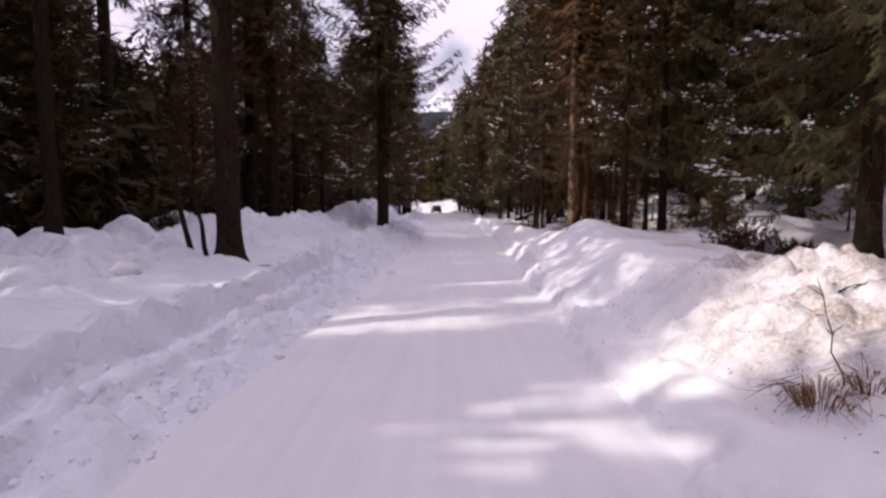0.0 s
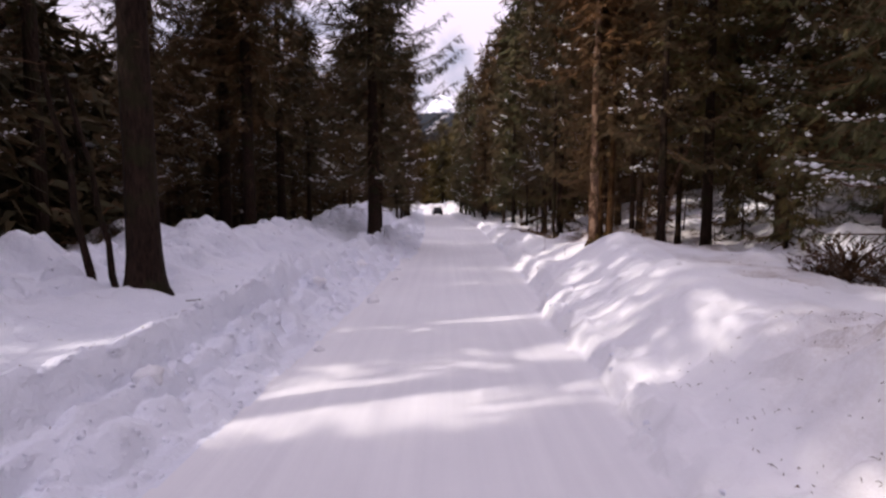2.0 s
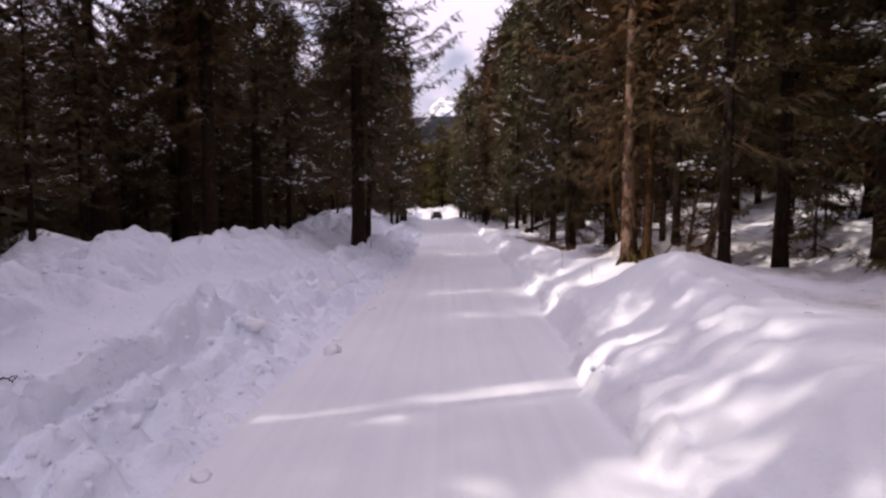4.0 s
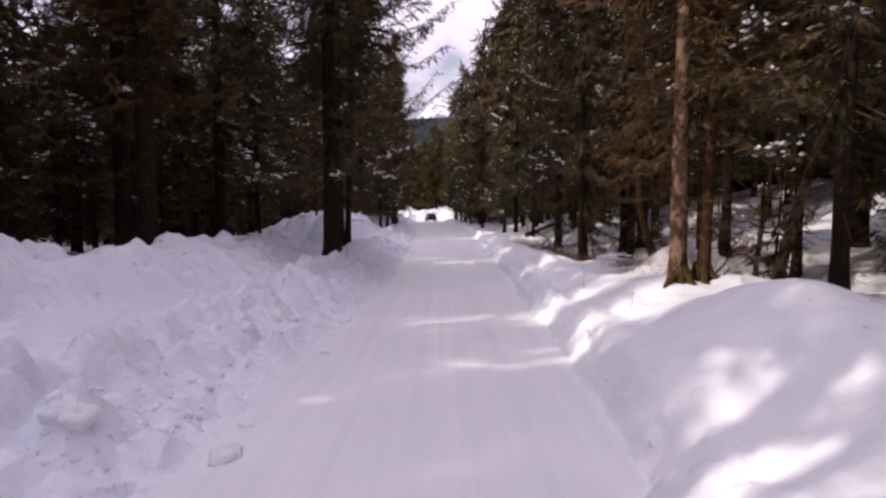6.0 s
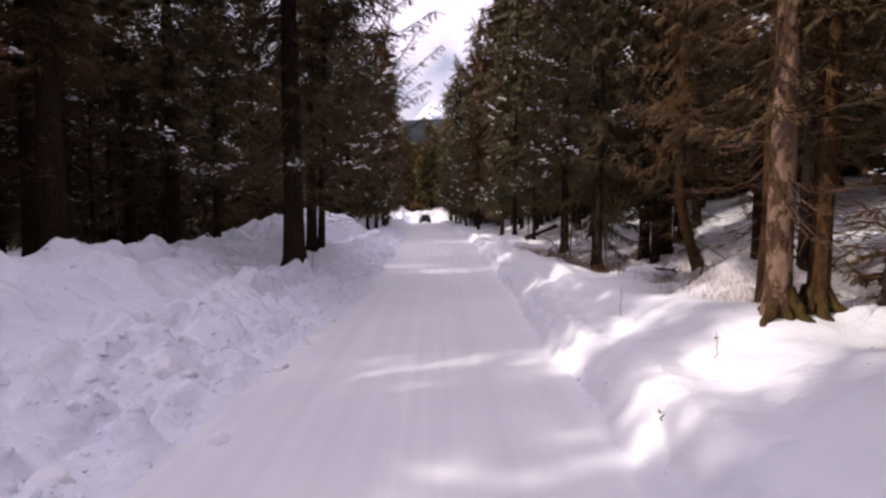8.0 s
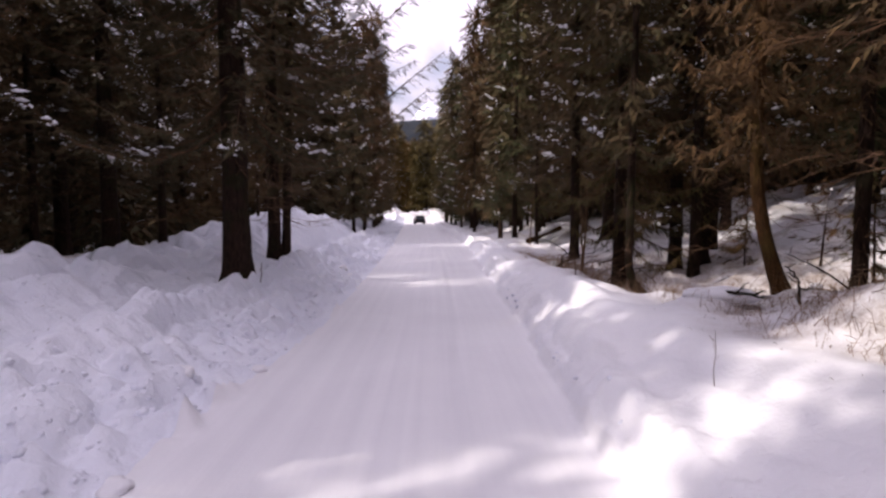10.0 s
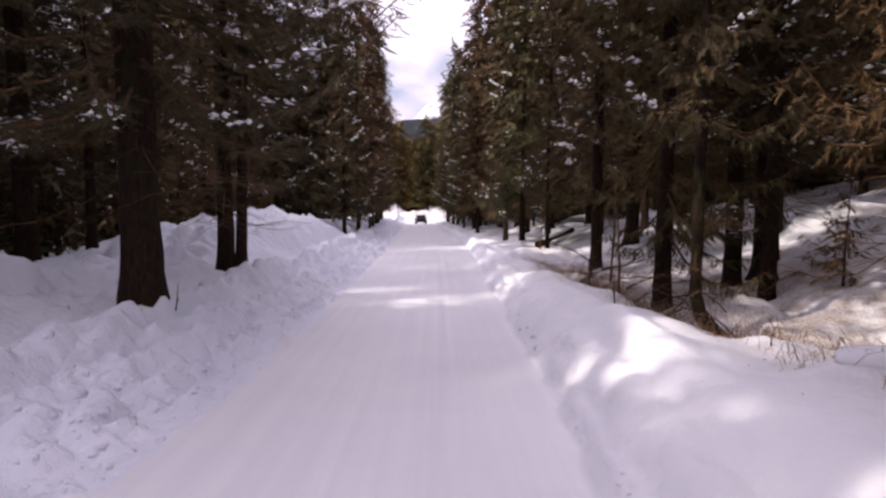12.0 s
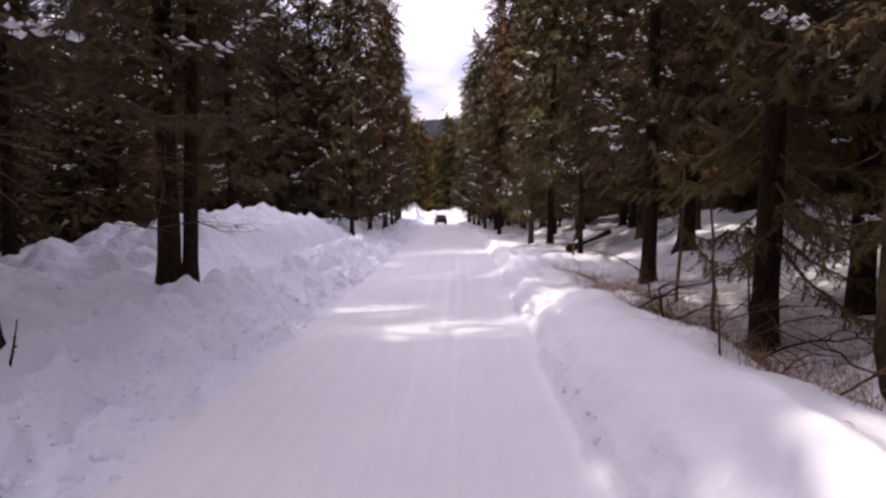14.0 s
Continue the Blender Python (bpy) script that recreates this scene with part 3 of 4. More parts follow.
plant(NEAR[1], -10.2, 22.0, 1.05, group="roadside trees")
plant(NEAR[3], -8.9, 24.8, group="roadside trees")
plant(NEAR[3], -8.3, 30.4, group="roadside trees")
plant(NEAR[1], -10.5, 31.6, 1.05, group="roadside trees")
plant(FAR[2], -12.5, 35.0, group="roadside trees")
plant(NEAR[0], -3.6, 57.5, group="roadside trees")
SCALY = conifer_meshes(123, 18, 0.125, 1.3, 4.6, 2.6, 0.8, 0.08, coarse=1.1, fine=True, dead_reach=(0.15, 0.8), sides=14)
plant(SCALY, 4.2, 17.4, bark=MAT_PALE_BARK, needles=MAT_RUSTY, label="spruce with pale scaly sunlit bark and dry brown boughs", group="roadside trees")
plant(NEAR[4], 4.62, 17.42, lean=(0, 1), bark=MAT_MOSSY_BARK, needles=MAT_RUSTY, group="roadside trees")
plant(NEAR[2], 6.5, 15.8, needles=MAT_GREEN, group="roadside trees")
plant(NEAR[4], 5.2, 15.3, group="roadside trees")
plant(NEAR[2], 8.1, 15.5, needles=MAT_GREEN, group="roadside trees")
plant(BARE[1], 4.55, 18.1, girth=0.8, bark=MAT_MOSSY_BARK, needles=MAT_RUSTY, group="roadside trees")
plant(LEANING, 5.85, 22.3, turn=0, girth=0.55, bark=MAT_MOSSY_BARK, needles=MAT_RUSTY, label="leaning spruce with a mossy orange-brown trunk", group="roadside trees")
plant(BARE[1], 6.5, 20.3, girth=0.7, needles=MAT_RUSTY, group="roadside trees")
plant(BARE[1], 7.3, 19.2, girth=0.6, needles=MAT_RUSTY, group="roadside trees")
plant(BARE[1], 7.0, 22.4, girth=0.7, needles=MAT_RUSTY, group="roadside trees")
plant(NEAR[0], 7.24, 28.7, group="roadside trees")
plant(CURVED, 5.3, 24.95, turn=0, girth=0.7, label="slender spruce with a trunk curved at its foot", group="roadside trees")
plant(NEAR[2], 6.9, 27.0, group="roadside trees")
plant(LOW[0], 5.6, 28.2, needles=MAT_GREEN, group="roadside trees")
plant(NEAR[1], 8.0, 28.9, group="roadside trees")
plant(NEAR[0], 5.8, 33.2, group="roadside trees")
plant(NEAR[4], 6.0, 40.9, group="roadside trees")
plant(FAR[0], 4.15, 56.2, 0.9, girth=0.8, label="tall slim spruce standing clear against the sky", group="roadside trees")
plant(FAR[1], -4.0, 53.5, 0.95, group="roadside trees")
plant(FAR[1], -3.9, 47.5, 0.75, group="roadside trees")
# unseen tree, added so its high crown shades the right bank
plant(OLD_A, -9.0, 5.4, 1.25, group="roadside trees")
plant(LOW[1], 7.2, 9.0, needles=MAT_GREEN, group="roadside trees")
plant(LOW[0], 8.2, 12.4, needles=MAT_GREEN, group="roadside trees")

# young spruces and scrub on the slope under the trees
SCRUB = [conifer_meshes(163, 2.6, 0.03, 0.1, 0.3, 0.95, 0.8, 0.25, coarse=0.9, sides=6, bare=0.9, fine=True), conifer_meshes(164, 1.7, 0.025, 0.08, 0.7, 0.8, 0.7, 0.2, coarse=0.8, sides=6, fine=True, dead_reach=(0.5, 1.0))]
for i, (x, y) in enumerate(((6.9, 13.6), (7.6, 14.3), (8.9, 13.2), (7.3, 16.9), (8.4, 17.6), (9.3, 16.0), (6.7, 18.9), (8.0, 20.4), (7.9, 23.2), (8.8, 25.6), (7.6, 26.2), (6.6, 30.4), (9.6, 19.0), (8.3, 10.9), (6.4, 12.6))):
    plant(SCRUB[i % 2], x, y, 0.75 + 0.1 * (i * 7 % 5), needles=(MAT_RUSTY, None, MAT_GREEN)[i % 3], label="low young spruce with brown twigs standing in snow", group="young spruces")

# far trees that close in on the road
for i, (x, y, size) in enumerate(((4.4, 63.0, 0.85), (3.9, 70.0, 0.95), (3.6, 77.0, 0.9), (3.3, 84.0, 1.0), (3.0, 91.0, 0.95), (2.9, 99.0, 1.0), (5.2, 48.5, 0.9), (5.4, 44.0, 1.0),
                                  (-4.4, 63.0, 0.8), (-4.7, 70.0, 0.9), (-5.3, 78.0, 0.85), (-5.9, 86.0, 0.9), (-6.5, 94.0, 0.85))):
    plant(FAR[i % 3], x, y, size, girth=0.95, needles=MAT_GREEN if x > 0 and i % 2 else None, group="roadside trees")

# the forest behind them
# places where the sun gets down through the wood: x, y, z, radius
SUNLIT = [(1.6, 3.6, 0.3, 0.4), (1.8, 4.6, 0.4, 0.4), (1.0, 4.4, 0.0, 0.2), (2.3, 5.2, 0.6, 0.2), (-1.2, 7.8, 0.0, 0.2), (-0.4, 8.1, 0.0, 0.2), (0.5, 8.4, 0.0, 0.2), (1.5, 8.7, 0.1, 0.15), (2.3, 7.9, 0.5, 0.15),
          (-3.9, 7.1, 0.55, 0.4), (-3.3, 7.3, 0.55, 0.35), (-2.9, 7.4, 0.6, 0.3), (-0.4, 11.1, 0.0, 0.1), (1.3, 12.0, 0.0, 0.15), (1.6, 16.2, 0.0, 0.15), (0.3, 18.4, 0.0, 0.15), (1.5, 18.5, 0.0, 0.1),
          (3.0, 24.0, 0.5, 0.15), (3.8, 23.3, 0.6, 0.15), (-1.9, 30.8, 0.5, 0.3), (0.0, 29.1, 0.0, 0.3), (1.2, 29.6, 0.0, 0.3), (2.4, 30.1, 0.0, 0.3), (0.2, 31.3, 0.0, 0.25), (1.6, 31.6, 0.0, 0.3),
          (1.2, 38.0, 0.0, 0.4), (0.8, 46.0, 0.0, 0.5), (5.2, 20.4, 1.2, 0.2), (5.8, 21.9, 1.4, 0.3), (6.6, 27.5, 0.8, 0.3), (7.5, 17.5, 1.2, 0.2),
          (4.2, 17.4, 3.6, 0.15), (4.2, 17.4, 5.0, 0.15), (4.2, 17.4, 6.5, 0.15), (4.2, 17.4, 8.0, 0.2)]
SUN_WAY = math.hypot(SUN_FROM.x, SUN_FROM.y)
SUN_AX, SUN_AY, SUN_RISE = SUN_FROM.x / SUN_WAY, SUN_FROM.y / SUN_WAY, SUN_FROM.z / SUN_WAY


def shades(x, y, kind, size, wide, spot, k=1.0):
    """Whether a crown standing at x, y comes between the spot and the sun."""
    sx, sy, sz, r = spot
    top, spread, coarse = (size * n for n in kind["size"])
    d = (x - sx) * SUN_AX + (y - sy) * SUN_AY
    aside = abs((x - sx) * SUN_AY - (y - sy) * SUN_AX)
    h = sz + d * SUN_RISE
    return d > 1.0 and 1.5 < h < top + 0.3 * coarse and aside < r + k * wide * (0.85 * spread * max(0.0, 1 - h / top) ** 0.75 + 0.36 * coarse * (1 + 0.1 * max(0.0, h - 6)))


def clear_size(x, y, kind, size, wide):
    """How large a tree may stand here and leave the sunlit places free."""
    if y > 5 and abs(x + 0.55 * y) < 0.13 * y:
        size = min(size, (0.29 * y + 1.2) / kind["size"][0])
    while size > 0.3 and any(shades(x, y, kind, size, wide, spot, 0.85) for spot in SUNLIT):
        size *= 0.9
    return size if size > 0.3 else 0.0


WOOD_LOD = [conifer_meshes(171, 19, 0.2, 1.6, 2.0, 2.7, 0.7, 0.05, coarse=4.2, sides=4, bare=0.2, pts_n=3, leaves=4, wide=0.13),
            conifer_meshes(172, 16, 0.17, 1.3, 1.7, 2.5, 0.7, 0.08, coarse=4.0, sides=4, bare=0.2, pts_n=3, leaves=4, wide=0.13)]
YOUNG = [conifer_meshes(161, 5.5, 0.06, 0.15, 0.2, 1.7, 0.8, 0.05, coarse=3.1, sides=4, pts_n=3, leaves=4, wide=0.12),
         conifer_meshes(162, 4.0, 0.05, 0.12, 0.2, 1.4, 0.8, 0.05, coarse=2.9, sides=4, pts_n=3, leaves=4, wide=0.12)]
WOOD = {key: ([], [], [0]) for key in ("trunk", "crown", "snow")}


def raw(me, cache={}):
    if me.name not in cache:
        v = np.empty(len(me.vertices) * 3, dtype=np.float32)
        me.vertices.foreach_get("co", v)
        me.calc_loop_triangles()
        f = np.empty(len(me.loop_triangles) * 3, dtype=np.int32)
        me.loop_triangles.foreach_get("vertices", f)
        cache[me.name] = (v.reshape(-1, 3), f.reshape(-1, 3))
    return cache[me.name]


def into_wood(kind, x, y, size, wide=1.0):
    """Adds a tree to the one mesh of the far wood."""
    a = rnd.uniform(0, 6.28)
    m = np.array([[math.cos(a), -math.sin(a), 0], [math.sin(a), math.cos(a), 0], [0, 0, 1]]) * size
    m[:2] *= wide
    for key, (vs, fs, count) in WOOD.items():
        if kind[key]:
            v, f = raw(kind[key])
            vs.append(v @ m.T + [x, y, at(x, y) - 0.15])
            fs.append(f + count[0])
            count[0] += len(v)
    PLACED.append((x, y))


rnd = random.Random(7)
tries = 0
STANDING = []
while tries < 9000 and len(PLACED) < 570:
    tries += 1
    y = rnd.uniform(-32, 128)
    left = rnd.random() < 0.5
    away = 4.2 + 34 * rnd.random() ** 1.4 if left else 2.6 + (1.3 if y > 38 else 0) + 32 * rnd.random() ** 1.4
    x = left_edge(y) - away if left else right_edge(y) + away
    if left and y > 97 and x > -40 or y > 108 and abs(x + 2) < 9:
        continue
    if y < 36 and not left and x < 5.0 or y < 14 and not left and x < 7 or y < 34 and left and x > -6.4:
        continue
    gap = 1.35 + 0.02 * away + 0.010 * max(y, 0)
    if any((x - a) ** 2 + (y - c) ** 2 < gap * gap for a, c in PLACED):
        continue
    size = rnd.uniform(0.8, 1.15)
    wide = 1.2 if left and y < 85 else 1.0
    far_off = y < 0 or y > 82 or away > 19
    near_here = 2 < y < 36 and away < 9
    kind = rnd.choice(WOOD_LOD) if far_off else rnd.choice((NEAR + BARE) if left else (NEAR + LOW + BARE)) if near_here else rnd.choice(FAR)
    if left and y < 85:
        size *= 1.0 if x > -12 and 20 < y < 34 else rnd.uniform(0.68, 0.93)
        size *= 0.75 if 8 < y < 42 and away > 13 and x < -0.42 * y else 1.0
        size = clear_size(x, y, kind, size, wide)
        if not size:
            continue
        STANDING.append((x, y, kind, size, wide))
    if far_off:
        into_wood(kind, x, y, size, wide)
        continue
    plant(kind, x, y, size, girth=wide, needles=None if left else rnd.choice((None, MAT_GREEN, MAT_RUSTY)))

# trees added towards the sun, many unseen, to keep most of the road in shade
for y0 in np.arange(1.0, 35.0, 0.9):
    for x0 in np.arange(-4.6, 9.3 if y0 < 13 else 4.6 if y0 < 15 else 3.4, 0.9):
        if any((x0 - a) ** 2 + (y0 - b) ** 2 < (r + 0.5) ** 2 for a, b, c, r in SUNLIT):
            continue
        spot = (x0, y0, 0.3, 0.0)
        if any(shades(*tree, spot, 0.6) for tree in STANDING):
            continue
        for d in (13, 16, 10, 19, 22, 25, 11.5, 14.5, 17.5, 20.5):
            x, y = x0 + d * SUN_AX + rnd.uniform(-0.5, 0.5), y0 + d * SUN_AY + rnd.uniform(-0.5, 0.5)
            kind = rnd.choice(WOOD_LOD if y < 0 or x < -16 else NEAR)
            size = clear_size(x, y, kind, min(1.05, d * SUN_RISE * 1.8 / kind["size"][0]), 1.2)
            if x > -6.8 or not size or not shades(x, y, kind, size, 1.2, spot, 0.6) or any((x - a) ** 2 + (y - b) ** 2 < 1.2 for a, b in PLACED):
                continue
            STANDING.append((x, y, kind, size, 1.2))
            if y < 0 or x < -16:
                into_wood(kind, x, y, size, 1.2)
            else:
                plant(kind, x, y, size, girth=1.2)
            break

# young growth that fills the wood
for i in range(260):
    y, left = rnd.uniform(-5, 100), i % 2 == 0
    away = rnd.uniform(9, 34) if left else rnd.uniform(13, 34)
    x, size = left_edge(y) - away if left else right_edge(y) + away, rnd.uniform(0.75, 1.3)
    if not any(shades(x, y, YOUNG[0], size, 1.0, spot) for spot in SUNLIT):
        into_wood(YOUNG[i % 3 % 2], x, y, size)
for key in WOOD:
    vs, fs, _ = WOOD[key]
    WOOD[key] = (np.concatenate(vs), np.concatenate(fs))
shift, all_v, all_f, all_i = 0, [], [], []
for slot, key in enumerate(WOOD):
    v, f = WOOD[key]
    all_v.append(v)
    all_f.append(f + shift)
    all_i.append(np.full(len(f), slot))
    shift += len(v)
tagged(new("far_wood", mesh_from("far_wood", np.concatenate(all_v), np.concatenate(all_f), [MAT_BARK, MAT_NEEDLES, MAT_BRANCH_SNOW], False, np.concatenate(all_i))),
       "dense dark spruce wood behind the roadside trees", "trees", kind="stuff")

# stand where the road turns off, its sunlight painted into the needle colour
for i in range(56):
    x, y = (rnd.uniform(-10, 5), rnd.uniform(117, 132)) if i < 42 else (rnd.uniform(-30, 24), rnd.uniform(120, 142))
    plant(rnd.choice(FAR), x, y, rnd.uniform(0.68, 0.92), girth=1.2, needles=MAT_SUN_TINTED, label="spruce beyond the bend with sunlight painted into its yellow-green needles", group="sunlit trees", sink=0.4)

# ---- distance ----


def ridge(name, y0, depth, width, peak, rugged, mats, label, seed, n=110):
    u, w = np.meshgrid(np.linspace(-1, 1, n), np.linspace(0, 1, n // 2))
    f = Field(seed)
    rise = np.sin(np.clip(w, 0, 1) * math.pi * 0.62) / math.sin(math.pi * 0.62)
    x, y = u * width, y0 + w * depth
    z = peak(u) * rise * (1 + rugged * f(x, y, width * 0.16, 5, 0.55)) - 20
    v = np.stack([x, y, z], -1).reshape(-1, 3)
    m, k = u.shape
    i, j = np.meshgrid(np.arange(k - 1), np.arange(m - 1))
    a = (j * k + i).ravel()
    return tagged(new(name, mesh_from(name, v, np.stack([a, a + 1, a + k + 1, a + k], 1), mats)), label, "mountain", kind="structure")


MAT_MOUNTAIN, nt, bsdf = material("mountain_snow", 0.9, 0.1)
rock = ramp(nt, noise_tex(nt, coords(nt), 0.010, 6, 0.65), [(0.46, (0.86, 0.87, 0.90)), (0.58, (0.22, 0.24, 0.30))])
nt.links.new(rock, bsdf.inputs["Base Color"])
MAT_WOODED, nt, bsdf = material("wooded_hill", 0.95, 0.1)
nt.links.new(ramp(nt, noise_tex(nt, coords(nt), 0.05, 6, 0.7), [(0.35, (0.010, 0.014, 0.018)), (0.7, (0.032, 0.036, 0.040))]), bsdf.inputs["Base Color"])
ridge("backdrop_mountain", 2200, 1500, 2600, lambda u: 500 + 150 * np.exp(-((u + 0.006) / 0.05) ** 2) + 40 * np.sin(u * 17), 0.22, MAT_MOUNTAIN, "distant snow-covered mountain with grey rock", 51)
ridge("backdrop_hill", 700, 500, 1300, lambda u: 168 + 10 * np.sin(u * 9 + 1), 0.16, MAT_WOODED, "distant dark wooded hillside", 52)

# ---- things on the ground ----
def bent(points, r0, r1, sides=6, knots=0.0, seed=0):
    """A crooked stick through the points."""
    rng = np.random.default_rng(seed)
    p = np.asarray(points, dtype=float)
    k = np.linspace(0, len(p) - 1, 3 * (len(p) - 1) + 1)
    q = np.stack([np.interp(k, np.arange(len(p)), p[:, c]) for c in range(3)], 1)
    q[1:-1] += rng.normal(0, knots, (len(q) - 2, 3))
    r = np.linspace(r0, r1, len(q)) * (1 + rng.normal(0, 0.08, len(q)))
    v, f = tube(q, r, sides)
    heap = Heap()
    heap.add(v, f)
    return q, heap


def stick_mesh(points, r0, r1, mat, sides=6, knots=0.0, seed=0):
    bm = bmesh.new()
    q, heap = bent(points, r0, r1, sides, knots, seed)
    verts = [bm.verts.new(p) for p in np.concatenate(heap.v)]
    for f in heap.f[0]:
        bm.faces.new([verts[i] for i in f])
    n = len(heap.v[0])
    bm.faces.new([verts[i] for i in range(sides)])
    bm.faces.new([verts[i] for i in reversed(range(n - sides, n))])
    me = bpy.data.meshes.new("stick")
    bm.to_mesh(me)
    bm.free()
    me.materials.append(mat)
    me.polygons.foreach_set("use_smooth", [True] * len(me.polygons))
    return me, q


def dead_branch(x, y, turn, length, lift, r, label, seed, name="dead_branch", group="fallen branches", mat=None, drop=0.0):
    """A branch with side twigs, lying or sticking out of the snow."""
    rng = np.random.default_rng(seed)
    root = tagged(new(name), label, "branch", group)
    root.matrix_world = pose(x, y, at(x, y) - 0.04 - drop, 0, 0, turn)
    s = np.linspace(0, 1, 5)
    pts = np.stack([length * s, 0.12 * length * np.sin(s * 3 + seed), lift * s + 0.10 * length * np.sin(s * math.pi)], 1)
    me, q = stick_mesh(pts, r, r * 0.3, mat or MAT_BARK, 6, 0.012 * length, seed)
    child("stem", me, root)
    for i in range(int(rng.integers(2, 5))):
        b = q[int(rng.integers(3, len(q) - 1))]
        a = rng.choice([-1, 1]) * rng.uniform(0.4, 1.2)
        ln = length * rng.uniform(0.2, 0.45)
        e = b + ln * np.array([math.cos(a), math.sin(a), rng.uniform(-0.1, 0.6)])
        tm, _ = stick_mesh([b, (b + e) / 2 + [0, 0, 0.05 * ln], e], r * 0.5, r * 0.15, mat or MAT_BARK, 5, 0.01, seed + i)
        child("twig", tm, root)
    return root


def leaning_pole(x, y, tilt, height, r, seed):
    root = tagged(new("leaning_tree"), "thin grey-brown dead trunk leaning out of the snow", "dead tree", "leaning trunks")
    root.matrix_world = pose(x, y, at(x, y) - 0.25, 0, tilt, 0)
    me, q = stick_mesh([(0, 0, 0), (0.03, 0, height * 0.4), (-0.03, 0.05, height)], r, r * 0.5, MAT_BARK, 8, 0.02, seed)
    child("trunk", me, root)
    for i in range(5):
        b = q[2 + i % 5]
        a = 1.3 * i + seed
        e = b + np.array([math.cos(a) * 0.35, math.sin(a) * 0.35, 0.08])
        tm, _ = stick_mesh([b, (b + e) / 2, e], 0.012, 0.004, MAT_TWIG, 5, 0.01, seed + i)
        child("twig", tm, root)


leaning_pole(-4.95, 10.5, -10, 3.6, 0.062, 3)
leaning_pole(-4.68, 10.62, -11, 3.4, 0.055, 5)


def broken_snag(x, y, lean, height, r, label, seed):
    """A dead trunk with a splintered top and a few stubs."""
    rng = np.random.default_rng(seed)
    root = tagged(new("dead_tree"), label, "dead tree", "dead snags")
    root.matrix_world = pose(x, y, at(x, y) - 0.3, lean[0], lean[1], 0)
    zs = np.linspace(0, height, 14)
    pts = np.stack([0.05 * np.sin(zs * 1.1 + seed), 0.04 * np.cos(zs * 0.9 + seed), zs], 1)
    sides = 10
    v, f = tube(pts, r * (1 - 0.45 * zs / height) * (1 + 0.6 * np.exp(-zs / 0.25)), sides)
    v[:, :2] += rng.normal(0, 0.05 * r, (len(v), 2))
    v[-sides:, 2] += rng.uniform(-0.25, 0.2, sides)
    child("trunk", mesh_from("trunk", v, f, MAT_PALE_BARK), root)
    for i in range(9):
        z = rng.uniform(0.5, height * 0.95)
        a, ln = rng.uniform(0, 6.28), rng.uniform(0.1, 0.75)
        b = np.array([0, 0, z])
        e = b + ln * np.array([math.cos(a), math.sin(a), rng.uniform(-0.7, 0.5)])
        tm, _ = stick_mesh([b, (b + e) / 2 + [0, 0, 0.08 * ln], e], 0.018, 0.006, MAT_TWIG, 5, 0.012, seed + i)
        child("branch", tm, root)
    return root


broken_snag(6.15, 18.1, (0, 15), 3.6, 0.1, "pale leaning dead trunk with a broken top", 41)
broken_snag(5.75, 17.9, (0, 5), 3.1, 0.045, "thin pale dead trunk with a broken top", 42)


def root_flare(x, y, seed):
    """Mossy roots that spread from a trunk's foot."""
    rng = np.random.default_rng(seed)
    root = tagged(new("tree_roots"), "mossy yellow-brown roots at the foot of a spruce", "roots")
    root.matrix_world = pose(x, y, at(x, y) - 0.05)
    for i in range(7):
        a = 6.28 * i / 7 + rng.normal(0, 0.25)
        ln = rng.uniform(0.22, 0.42)
        c, d = math.cos(a), math.sin(a)
        me, _ = stick_mesh([(0.05 * c, 0.05 * d, 0.3), (0.4 * ln * c, 0.4 * ln * d, 0.12), (ln * c, ln * d, -0.1)], 0.075, 0.04, MAT_MOSS, 8, 0.015, seed + i)
        child("root", me, root)


MAT_MOSS = bark_material("moss_on_bark", (0.03, 0.018, 0.008), (0.12, 0.074, 0.026))
root_flare(4.24, 17.4, 5)
root_flare(4.6, 17.42, 6)


def lump_mesh(name, r, mat, seed, sub=2, flat=0.8, bump=0.22):
    bm = bmesh.new()
    bmesh.ops.create_icosphere(bm, subdivisions=sub, radius=1.0)
    rng = np.random.default_rng(seed)
    off = Vector(rng.random(3) * 50)
    for p in bm.verts:
        k = 1 + bump * noise.noise(p.co * 1.3 + off) + 0.5 * bump * noise.noise(p.co * 3.1 + off)
        p.co = Vector((p.co.x * k, p.co.y * k, p.co.z * k * flat)) * r
    me = bpy.data.meshes.new(name)
    bm.to_mesh(me)
    bm.free()
    me.materials.append(mat)
    me.polygons.foreach_set("use_smooth", [True] * len(me.polygons))
    return me


